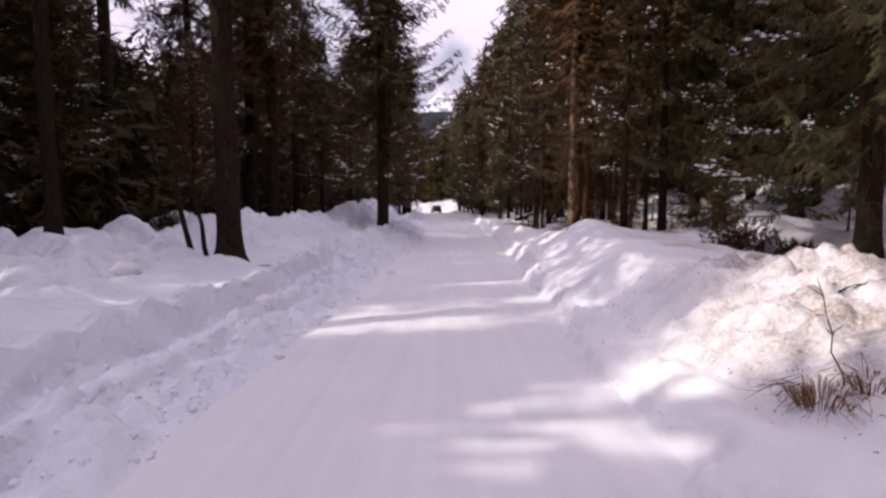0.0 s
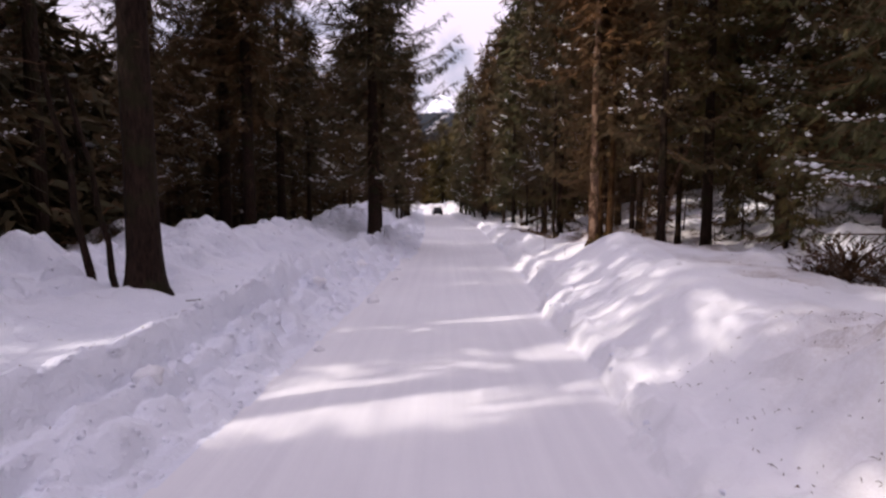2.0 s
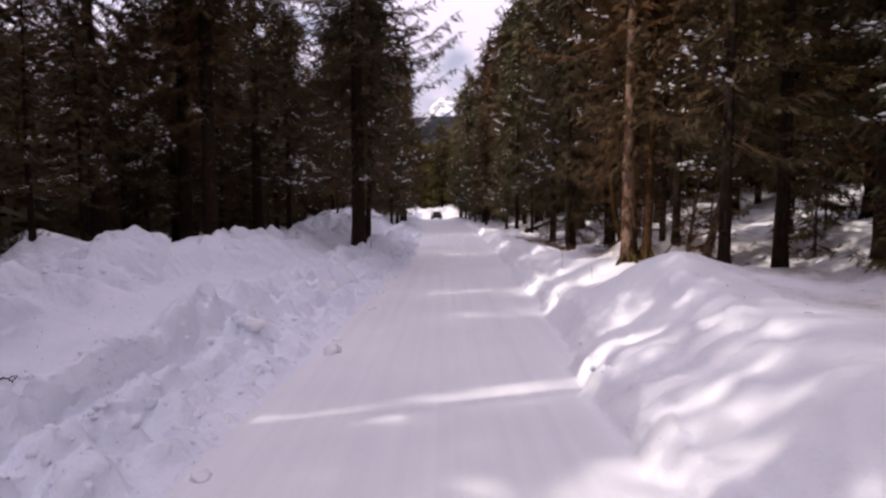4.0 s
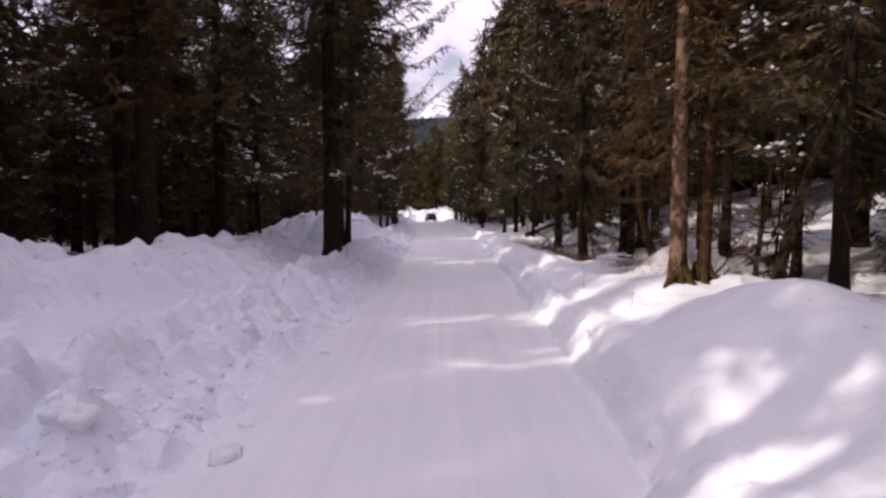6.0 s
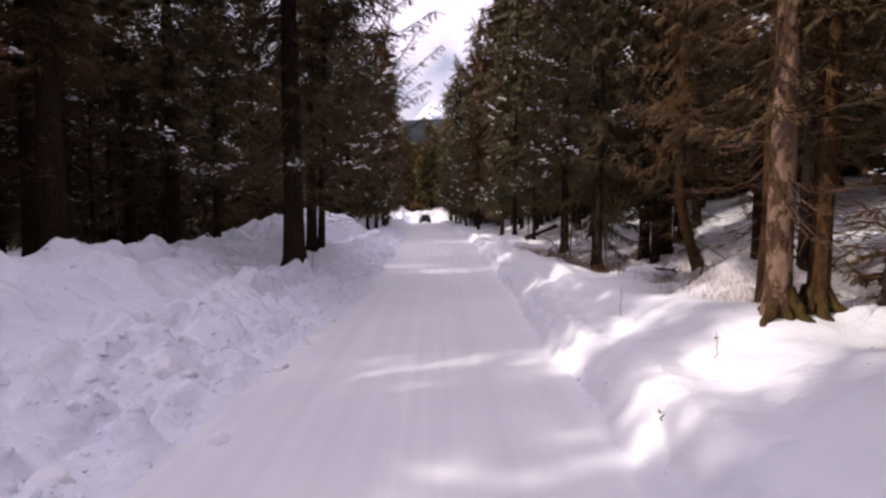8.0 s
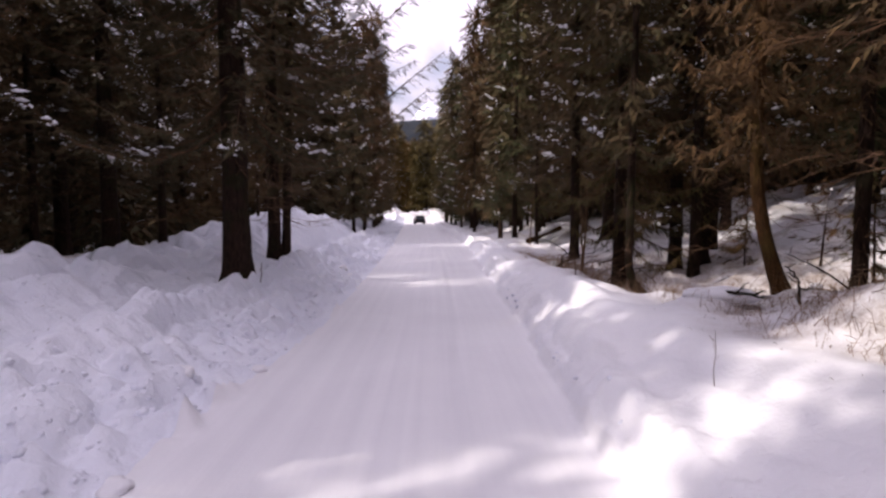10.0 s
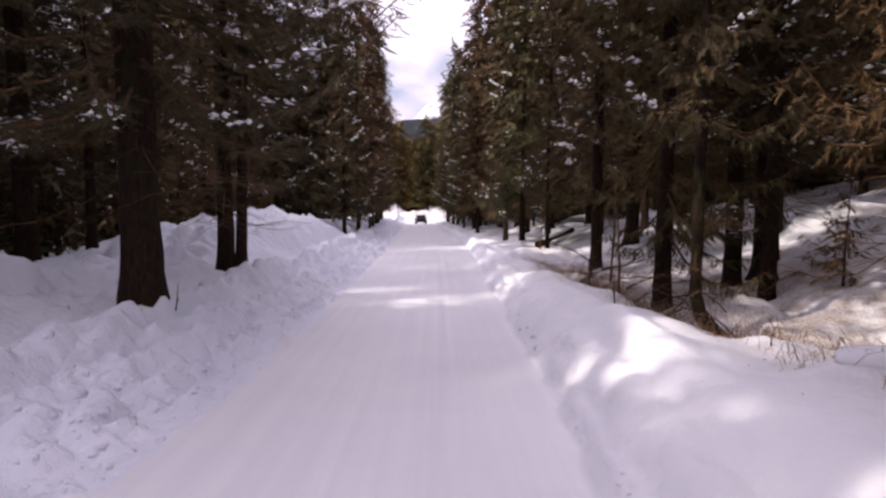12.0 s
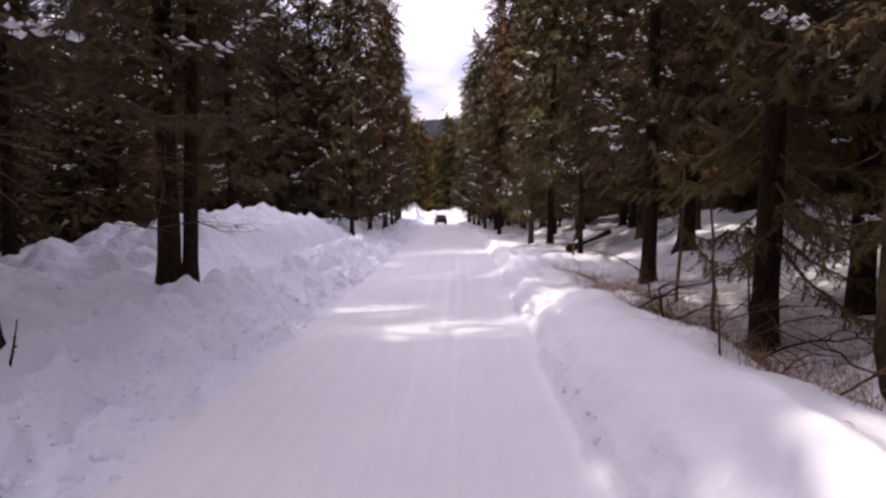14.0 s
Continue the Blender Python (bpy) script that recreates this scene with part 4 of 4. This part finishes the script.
# a snow-covered bush on the heap and a dark one at the wood's edge
def snowy_bush(x, y, size, cap, label, seed, needles=None):
    rng = np.random.default_rng(seed)
    root = tagged(new("bush"), label, "bush", "bushes")
    root.matrix_world = pose(x, y, at(x, y) + 0.02, 0, 0, 0)
    leaves = Heap()
    for i in range(520):
        d = rng.normal(0, 1, 3)
        d[2] = abs(d[2]) * 0.7
        d /= np.linalg.norm(d)
        v0, f0 = frond(rng, 7)
        side = np.cross(d, [0.1, 0.2, 1.0])
        side /= np.linalg.norm(side)
        up = np.cross(side, d)
        b = d * size * rng.uniform(0.25, 0.9) * [1, 1, 0.85]
        d = d + rng.normal(0, 0.8, 3)
        d /= np.linalg.norm(d)
        side = np.cross(d, [0.1, 0.2, 1.0])
        side /= np.linalg.norm(side)
        up = np.cross(side, d)
        leaves.add(b + 0.19 * (v0[:, :1] * d + v0[:, 1:2] * side + v0[:, 2:] * up), f0)
    tagged(child("foliage", leaves.mesh("foliage", needles or MAT_NEEDLES, False), root), kind="stuff")
    for i in range(5):
        a = 1.25 * i
        me, _ = stick_mesh([(0, 0, 0), (0.2 * math.cos(a) * size, 0.2 * math.sin(a) * size, 0.4 * size), (0.7 * math.cos(a) * size, 0.7 * math.sin(a) * size, 0.75 * size)], 0.018, 0.006, MAT_TWIG, 5, 0.01, i)
        child("stem", me, root)
    if cap:
        c = child("snow_cap", lump_mesh("snow_cap", cap, MAT_SNOW, seed, 3, 0.55), root, "white snow cap")
        c.matrix_world = pose(x + 0.1, y + 0.45, at(x, y) + 0.42 * size)


snowy_bush(-8.75, 17.2, 0.75, 0.5, "dark evergreen bush under a cap of snow", 4)
snowy_bush(5.75, 10.2, 0.8, 0.0, "low dark brown evergreen bush at the edge of the wood", 6, MAT_TWIG)
snowy_bush(5.1, 7.6, 0.3, 0.0, "low dark bush poking out of dirty snow", 8)

# stump and fallen log
stump = tagged(new("tree_stump"), "short broken orange-brown stump capped with snow", "stump")
stump.matrix_world = pose(6.35, 22.35, at(6.35, 22.35) - 0.4, 3, -4, 20)
bm = bmesh.new()
rings = []
for k in range(9):
    z = 0.09 * k
    ring = []
    for i in range(14):
        a = i * 2 * math.pi / 14
        r = 0.065 * (1 + 0.5 * math.exp(-z / 0.12)) * (1 + 0.14 * noise.noise(Vector((math.cos(a) * 2, math.sin(a) * 2, z * 2))))
        ring.append(bm.verts.new((r * math.cos(a), r * math.sin(a), z + (0.10 * noise.noise(Vector((a * 2, 3, 1))) if k == 8 else 0))))
    rings.append(ring)
for lo, hi in zip(rings[:-1], rings[1:]):
    for i in range(14):
        bm.faces.new((lo[i], lo[(i + 1) % 14], hi[(i + 1) % 14], hi[i]))
bm.faces.new(rings[-1])
me = bpy.data.meshes.new("stump")
bm.to_mesh(me)
bm.free()
me.materials.append(MAT_MOSSY_BARK)
child("trunk", me, stump)
cap = child("snow_cap", lump_mesh("snow_cap", 0.08, MAT_SNOW, 12, 2, 0.5), stump, "small white snow cap")
cap.location = (0, 0, 0.74)

log = tagged(new("fallen_log"), "fallen orange-brown log lying on snow between trees", "log")
log.matrix_world = pose(5.7, 41.6, at(5.7, 41.6) + 0.12, 0, -14, 38)
me, _ = stick_mesh([(0, 0, 0), (1.2, 0.05, 0.03), (2.6, 0.0, 0.0)], 0.15, 0.12, MAT_MOSSY_BARK, 10, 0.015, 2)
child("trunk", me, log)
top = child("snow_cap", lump_mesh("snow_cap", 0.5, MAT_SNOW, 14, 3, 0.16), log, "strip of white snow")
top.location, top.scale = (1.3, 0.03, 0.13), (2.2, 0.24, 1)

# fallen and standing branches
buried = dead_branch(4.2, 21.9, -20, 0.95, 0.12, 0.035, "dark crooked branch under a cap of snow on the bank", 21)
cap = child("snow_cap", lump_mesh("snow_cap", 0.3, MAT_SNOW, 71, 3, 0.42, 0.3), buried, "thick white snow cap")
cap.location, cap.scale = (0.5, 0.06, 0.10), (1.5, 0.6, 1)
dead_branch(5.3, 21.2, 70, 0.7, 0.45, 0.022, "dead brown branch sticking out of dirty snow", 22)
dead_branch(3.95, 19.6, -35, 0.5, -0.02, 0.014, "short dark stick lying on the snow", 23)
dead_branch(4.7, 26.9, -50, 1.4, 0.45, 0.016, "long curved dead branch at the edge of the wood", 24)
dead_branch(4.0, 27.6, 60, 1.3, 0.35, 0.02, "thin brown dead branch in dry grass", 25)
dead_branch(4.9, 27.4, 130, 1.5, 0.6, 0.022, "thin brown dead branch leaning on a trunk", 26)
dead_branch(4.1, 28.7, 20, 1.4, 0.5, 0.02, "thin brown dead branch in dry grass", 27)
dead_branch(5.0, 30.6, 100, 1.6, 0.7, 0.022, "thin grey dead branch leaning in the wood", 28)
rng = np.random.default_rng(77)
for i in range(16):
    dead_branch(rng.uniform(4.1, 5.8), rng.uniform(24.6, 32.0), rng.uniform(0, 360), rng.uniform(0.5, 1.5), rng.uniform(0.05, 0.7), rng.uniform(0.009, 0.018), "thin brown dead branch in the tangle at the wood's edge", 200 + i, mat=MAT_TWIG)
dead_branch(-2.45, 25.35, 80, 0.1, 0.4, 0.012, "broken stick leaning beside a trunk", 29)
dead_branch(5.1, 18.6, 20, 1.6, 0.9, 0.022, "bare pale branch leaning beside a spruce", 30)
dead_branch(5.7, 20.9, 100, 0.9, 0.4, 0.014, "bare pale branch lying on dirty snow", 31)
dead_branch(3.6, 4.8, 30, 0.6, 0.1, 0.012, "thin brown twig on dirty snow", 32)
dead_branch(3.3, 4.2, 110, 0.5, 0.12, 0.010, "thin brown twig on dirty snow", 33)
dead_branch(2.3, 3.7, 40, 0.14, 0.05, 0.006, "tiny dark twig on the snow", 34)
dead_branch(1.62, 4.25, 10, 0.08, 0.03, 0.006, "tiny dark twig on the snow", 35)
dead_branch(-3.9, 10.2, 200, 0.45, 0.02, 0.014, "dark twig at the foot of a trunk", 36)
dead_branch(-3.7, 10.5, 330, 0.35, 0.03, 0.012, "dark twig at the foot of a trunk", 37)
dead_branch(-3.3, 25.0, 190, 0.5, 0.05, 0.016, "dark twig at the foot of a trunk", 38)
dead_branch(-3.6, 24.3, 160, 0.35, 0.04, 0.012, "dark twig lying on the snow", 39)


def thin_stem(x, y, tilt, turn, height, r, label, seed):
    root = tagged(new("sapling"), label, "sapling", "bare saplings")
    root.matrix_world = pose(x, y, at(x, y) - 0.05, 0, 0, turn) @ pose(0, 0, 0, 0, tilt, 0)
    me, q = stick_mesh([(0, 0, 0), (0.02, 0.01, height * 0.5), (0, 0.02, height)], r, r * 0.35, MAT_TWIG, 5, 0.012, seed)
    child("stem", me, root)
    rng = np.random.default_rng(seed)
    for i in range(3):
        b = q[int(rng.integers(2, len(q) - 1))]
        a = rng.uniform(0, 6.28)
        e = b + 0.1 * height * np.array([math.cos(a), math.sin(a), 0.9])
        tm, _ = stick_mesh([b, (b + e) / 2, e], r * 0.6, r * 0.3, MAT_TWIG, 4, 0.004, i)
        child("twig", tm, root)


thin_stem(3.2, 19.15, 3, 40, 0.5, 0.0045, "thin bare brown sapling standing in snow", 1)
thin_stem(2.72, 3.5, -16, 0, 0.8, 0.007, "thin bare brown stem leaning over dirty snow", 2)
thin_stem(2.45, 16.05, -10, 0, 0.14, 0.008, "short dark stick in the snow bank", 3)
thin_stem(3.3, 16.9, 4, 0, 0.3, 0.006, "thin bare brown sapling standing in snow", 4)
thin_stem(4.55, 23.2, 5, 0, 0.35, 0.008, "short bare stem standing in snow", 5)
thin_stem(3.9, 25.9, -6, 30, 0.7, 0.012, "thin bare stem at the edge of the wood", 6)
thin_stem(5.3, 38.9, 4, 30, 2.4, 0.03, "slender bare young trunk beside the road", 7)
thin_stem(4.35, 27.0, -3, 0, 1.6, 0.028, "slender bare young trunk at the edge of the wood", 8)
thin_stem(5.35, 30.5, 2, 0, 2.8, 0.035, "slender bare young trunk at the edge of the wood", 9)

# dry grass and needle litter
MAT_STRAW, nt, bsdf = material("dry_grass", 0.85, 0.2)
nt.links.new(ramp(nt, noise_tex(nt, coords(nt), 14.0), [(0.3, (0.12, 0.05, 0.02)), (0.7, (0.30, 0.14, 0.06))]), bsdf.inputs["Base Color"])
MAT_PALE_STRAW, nt, bsdf = material("pale_dry_grass", 0.85, 0.2)
nt.links.new(ramp(nt, noise_tex(nt, coords(nt), 14.0), [(0.3, (0.12, 0.07, 0.04)), (0.7, (0.34, 0.22, 0.13))]), bsdf.inputs["Base Color"])


def grass_blades(rng, n, spread, height, width):
    h = Heap()
    for i in range(n):
        a, r = rng.uniform(0, 6.28), spread * math.sqrt(rng.random())
        b = np.array([r * math.cos(a), r * math.sin(a), 0.0])
        o = np.array([math.cos(a), math.sin(a), 0]) * rng.uniform(0.2, 1.1)
        ht = height * rng.uniform(0.5, 1.1)
        pts = [b, b + o * 0.6 * ht + [0, 0, 0.8 * ht], b + o * 1.3 * ht + rng.normal(0, 0.25, 3) * ht + [0, 0, 0.6 * ht], b + o * 1.7 * ht + rng.normal(0, 0.3, 3) * ht + [0, 0, ht * rng.uniform(-0.1, 0.3)]]
        h.add(*tube(pts, [width, width * 0.8, width * 0.6, width * 0.2], 3))
    return h


tuft = tagged(new("grass_tuft"), "tuft of dry rust-brown drooping grass in dirty snow", "grass")
tuft.matrix_world = pose(2.5, 3.42, at(2.5, 3.42) - 0.03)
rng = np.random.default_rng(5)
tagged(child("foliage", grass_blades(rng, 110, 0.15, 0.2, 0.0035).mesh("blades", MAT_STRAW), tuft), kind="stuff")
tuft_two = tagged(new("grass_tuft"), "small tuft of dry rust-brown grass in dirty snow", "grass")
tuft_two.matrix_world = pose(2.72, 3.3, at(2.72, 3.3) - 0.03)
tagged(child("foliage", grass_blades(rng, 40, 0.09, 0.17, 0.004).mesh("blades", MAT_STRAW), tuft_two), kind="stuff")

rng = np.random.default_rng(9)
straw = Heap()
for i in range(5200):
    if i < 3800:
        x, y = 4.1 + rng.gamma(2.0, 0.42) + 0.3 * math.sin(i), 24.0 + 13 * rng.beta(1.6, 2.2)
    else:
        x, y = 4.2 + rng.gamma(2.0, 0.6), rng.uniform(17.5, 24.5)
    ht, a = 0.04 + rng.gamma(2.0, 0.065), rng.uniform(0, 6.28)
    b = np.array([x, y, at(x, y) - 0.02])
    o = np.array([math.cos(a), math.sin(a), 0]) * ht * rng.uniform(0.2, 1.4)
    straw.add(*tube([b, b + o * 0.4 + [0, 0, ht * 0.7], b + o + [0, 0, ht * rng.uniform(0.4, 1)]], [0.003, 0.0026, 0.001], 3))
tagged(new("dry_grass", straw.mesh("dry_grass", MAT_PALE_STRAW)), "pale dry grass and thin twigs along the wood's edge", "grass", kind="stuff")

litter = Heap()
for i in range(1600):
    k = rng.random()
    if k < 0.3:
        x, y = rng.uniform(2.2, 5.2), rng.uniform(2.8, 8.0)
    elif k < 0.75:
        x, y = rng.uniform(3.6, 9.0), rng.uniform(9, 34)
    else:
        x, y = rng.uniform(-6.5, -2.6), rng.uniform(5, 34)
    ln, a = rng.gamma(1.6, 0.014) + 0.006, rng.uniform(0, 6.28)
    b = np.array([x, y, at(x, y) + 0.004])
    e = b + ln * np.array([math.cos(a), math.sin(a), rng.uniform(-0.1, 0.35)])
    litter.add(*tube([b, (b + e) / 2 + [0, 0, 0.01], e], [0.0022, 0.003, 0.001], 3))
tagged(new("twig_litter", litter.mesh("twig_litter", MAT_TWIG)), "scattered dark twigs and bark bits on the snow", "litter", kind="stuff")

# clods that the plough threw up
rng = np.random.default_rng(31)
clod_heap = Heap()
for i in range(4000):
    y = rng.uniform(1.5, 40)
    u = abs(rng.normal(0.55, 0.42)) if rng.random() < 0.72 else rng.uniform(3.0, 5.2)
    x = float(left_edge(y)) - u - 0.03
    r = rng.gamma(2.0, 0.010) + 0.012
    bv = BLOB_V * (1 + rng.normal(0, 0.14, (len(BLOB_V), 1))) * [r, r * rng.uniform(0.6, 1.3), r * rng.uniform(0.6, 0.95)]
    clod_heap.add(bv + [x, y, at(x, y) - 0.35 * r], BLOB_F)
for i in range(110):
    y = rng.uniform(1.5, 40)
    x = float(right_edge(y)) + abs(rng.normal(0.05, 0.12))
    r = rng.gamma(2.0, 0.009) + 0.008
    bv = BLOB_V * (1 + rng.normal(0, 0.17, (len(BLOB_V), 1))) * [r, r, r * 0.8]
    clod_heap.add(bv + [x, y, at(x, y) - 0.3 * r], BLOB_F)
tagged(new("snow_crumbs", clod_heap.mesh("snow_crumbs", MAT_CRUMBLY)), "loose crumbs of ploughed snow along the road edges", "snow", kind="stuff")
for i, (x, y, r) in enumerate(((-1.17, 16.45, 0.09), (-1.30, 13.25, 0.13), (-1.9, 6.0, 0.07), (-1.36, 13.9, 0.07), (-1.28, 18.6, 0.11), (-1.55, 9.8, 0.08), (-1.2, 21.4, 0.09),
                               (-2.2, 17.6, 0.16), (-2.45, 18.2, 0.13), (-2.0, 15.6, 0.15), (-2.3, 13.0, 0.13), (-4.9, 8.1, 0.2), (-1.75, 20.6, 0.12), (-1.5, 30.6, 0.14), (-1.8, 31.2, 0.13), (-2.6, 7.6, 0.12))):
    ob = tagged(new("snow_clod", lump_mesh("snow_clod", r, MAT_SNOW, 60 + i, 3, 0.8, 0.4)), "lump of white ploughed snow lying on the bank", "snow clod", "snow clods")
    ob.matrix_world = pose(x, y, at(x, y) + 0.08 * r, 0, 0, 50 * i)

# ---- the dark car at the bend ----
MAT_PAINT, nt, bsdf = material("dark_paint", 0.35, 0.5)
nt.links.new(ramp(nt, noise_tex(nt, coords(nt), 3.0), [(0.3, (0.018, 0.019, 0.024)), (0.7, (0.035, 0.036, 0.042))]), bsdf.inputs["Base Color"])
MAT_TYRE, nt, bsdf = material("rubber", 0.9, 0.2)
bsdf.inputs["Base Color"].default_value = (0.015, 0.015, 0.016, 1)
MAT_RIM, nt, bsdf = material("wheel_rim", 0.4, 0.5)
bsdf.inputs["Base Color"].default_value, bsdf.inputs["Metallic"].default_value = (0.35, 0.35, 0.36, 1), 0.9
MAT_PANE, nt, bsdf = material("dark_glass", 0.08, 0.5)
bsdf.inputs["Base Color"].default_value = (0.02, 0.025, 0.03, 1)
MAT_LAMP, nt, bsdf = material("red_lamp", 0.25, 0.5)
bsdf.inputs["Base Color"].default_value = (0.25, 0.012, 0.01, 1)

car = tagged(new("car"), "small dark grey car parked on the snowy road", "car")
car.matrix_world = pose(-1.35, 104.0, at(-1.35, 104.0), 0, 0, 8)


def loft(name, sections, mat, bevel=0.05):
    """A hull through cross-sections of (y, half width, z low, z high)."""
    bm = bmesh.new()
    rows = [[bm.verts.new((sx * w, y, z)) for sx, z in ((-1, lo), (1, lo), (1, hi), (-1, hi))] for y, w, lo, hi in sections]
    for a, b in zip(rows[:-1], rows[1:]):
        for i in range(4):
            bm.faces.new((a[i], a[(i + 1) % 4], b[(i + 1) % 4], b[i]))
    bm.faces.new(rows[0][::-1])
    bm.faces.new(rows[-1])
    bmesh.ops.recalc_face_normals(bm, faces=bm.faces)
    bmesh.ops.bevel(bm, geom=bm.edges[:], offset=bevel, segments=2, affect="EDGES")
    me = bpy.data.meshes.new(name)
    bm.to_mesh(me)
    bm.free()
    me.materials.append(mat)
    return me


child("body", loft("body", [(-1.85, 0.80, 0.32, 0.86), (-1.5, 0.86, 0.26, 0.95), (0.8, 0.86, 0.26, 0.95), (1.5, 0.84, 0.28, 0.85), (1.9, 0.76, 0.34, 0.74)], MAT_PAINT), car)
child("cabin", loft("cabin", [(-1.72, 0.74, 0.9, 0.98), (-1.35, 0.66, 0.9, 1.40), (-0.2, 0.66, 0.9, 1.47), (0.3, 0.66, 0.9, 1.42), (0.95, 0.74, 0.9, 0.97)], MAT_PAINT), car)
rear = child("rear_window", loft("pane", [(-0.02, 0.55, -0.17, 0.17), (0.02, 0.53, -0.16, 0.16)], MAT_PANE, 0.008), car, "dark rear window")
rear.matrix_local = pose(0, -1.56, 1.17, 42, 0, 0) @ pose(0, 0, 0, -60, 0, 0)
for sx in (-1, 1):
    lamp = child("tail_light", loft("tail_light", [(-0.03, 0.09, -0.07, 0.07), (0.03, 0.09, -0.07, 0.07)], MAT_LAMP, 0.012), car, "red tail light")
    lamp.location = (sx * 0.66, -1.84, 0.74)
    side_pane = child("side_window", loft("side_window", [(-0.75, 0.012, -0.15, 0.16), (0.55, 0.012, -0.15, 0.18)], MAT_PANE, 0.004), car, "dark side window")
    side_pane.location = (sx * 0.70, -0.4, 1.17)
    for y in (-1.25, 1.2):
        wheel = child("wheel", None, car)
        bm = bmesh.new()
        bmesh.ops.create_cone(bm, cap_ends=True, segments=22, radius1=0.31, radius2=0.31, depth=0.2)
        bmesh.ops.bevel(bm, geom=[e for e in bm.edges if len({round(v.co.z, 3) for v in e.verts}) == 1], offset=0.035, segments=2, affect="EDGES")
        tyre = bpy.data.meshes.new("tyre")
        bm.to_mesh(tyre)
        bm.free()
        tyre.materials.append(MAT_TYRE)
        wheel.location, wheel.rotation_euler = (sx * 0.76, y, 0.31), (0, radians(90), 0)
        child("tyre", tyre, wheel)
        bm = bmesh.new()
        bmesh.ops.create_cone(bm, cap_ends=True, segments=18, radius1=0.19, radius2=0.17, depth=0.215)
        rim = bpy.data.meshes.new("rim")
        bm.to_mesh(rim)
        bm.free()
        rim.materials.append(MAT_RIM)
        child("rim", rim, wheel)
child("bumper", loft("bumper", [(-1.93, 0.78, 0.32, 0.50), (-1.80, 0.84, 0.30, 0.52)], MAT_TYRE, 0.03), car)
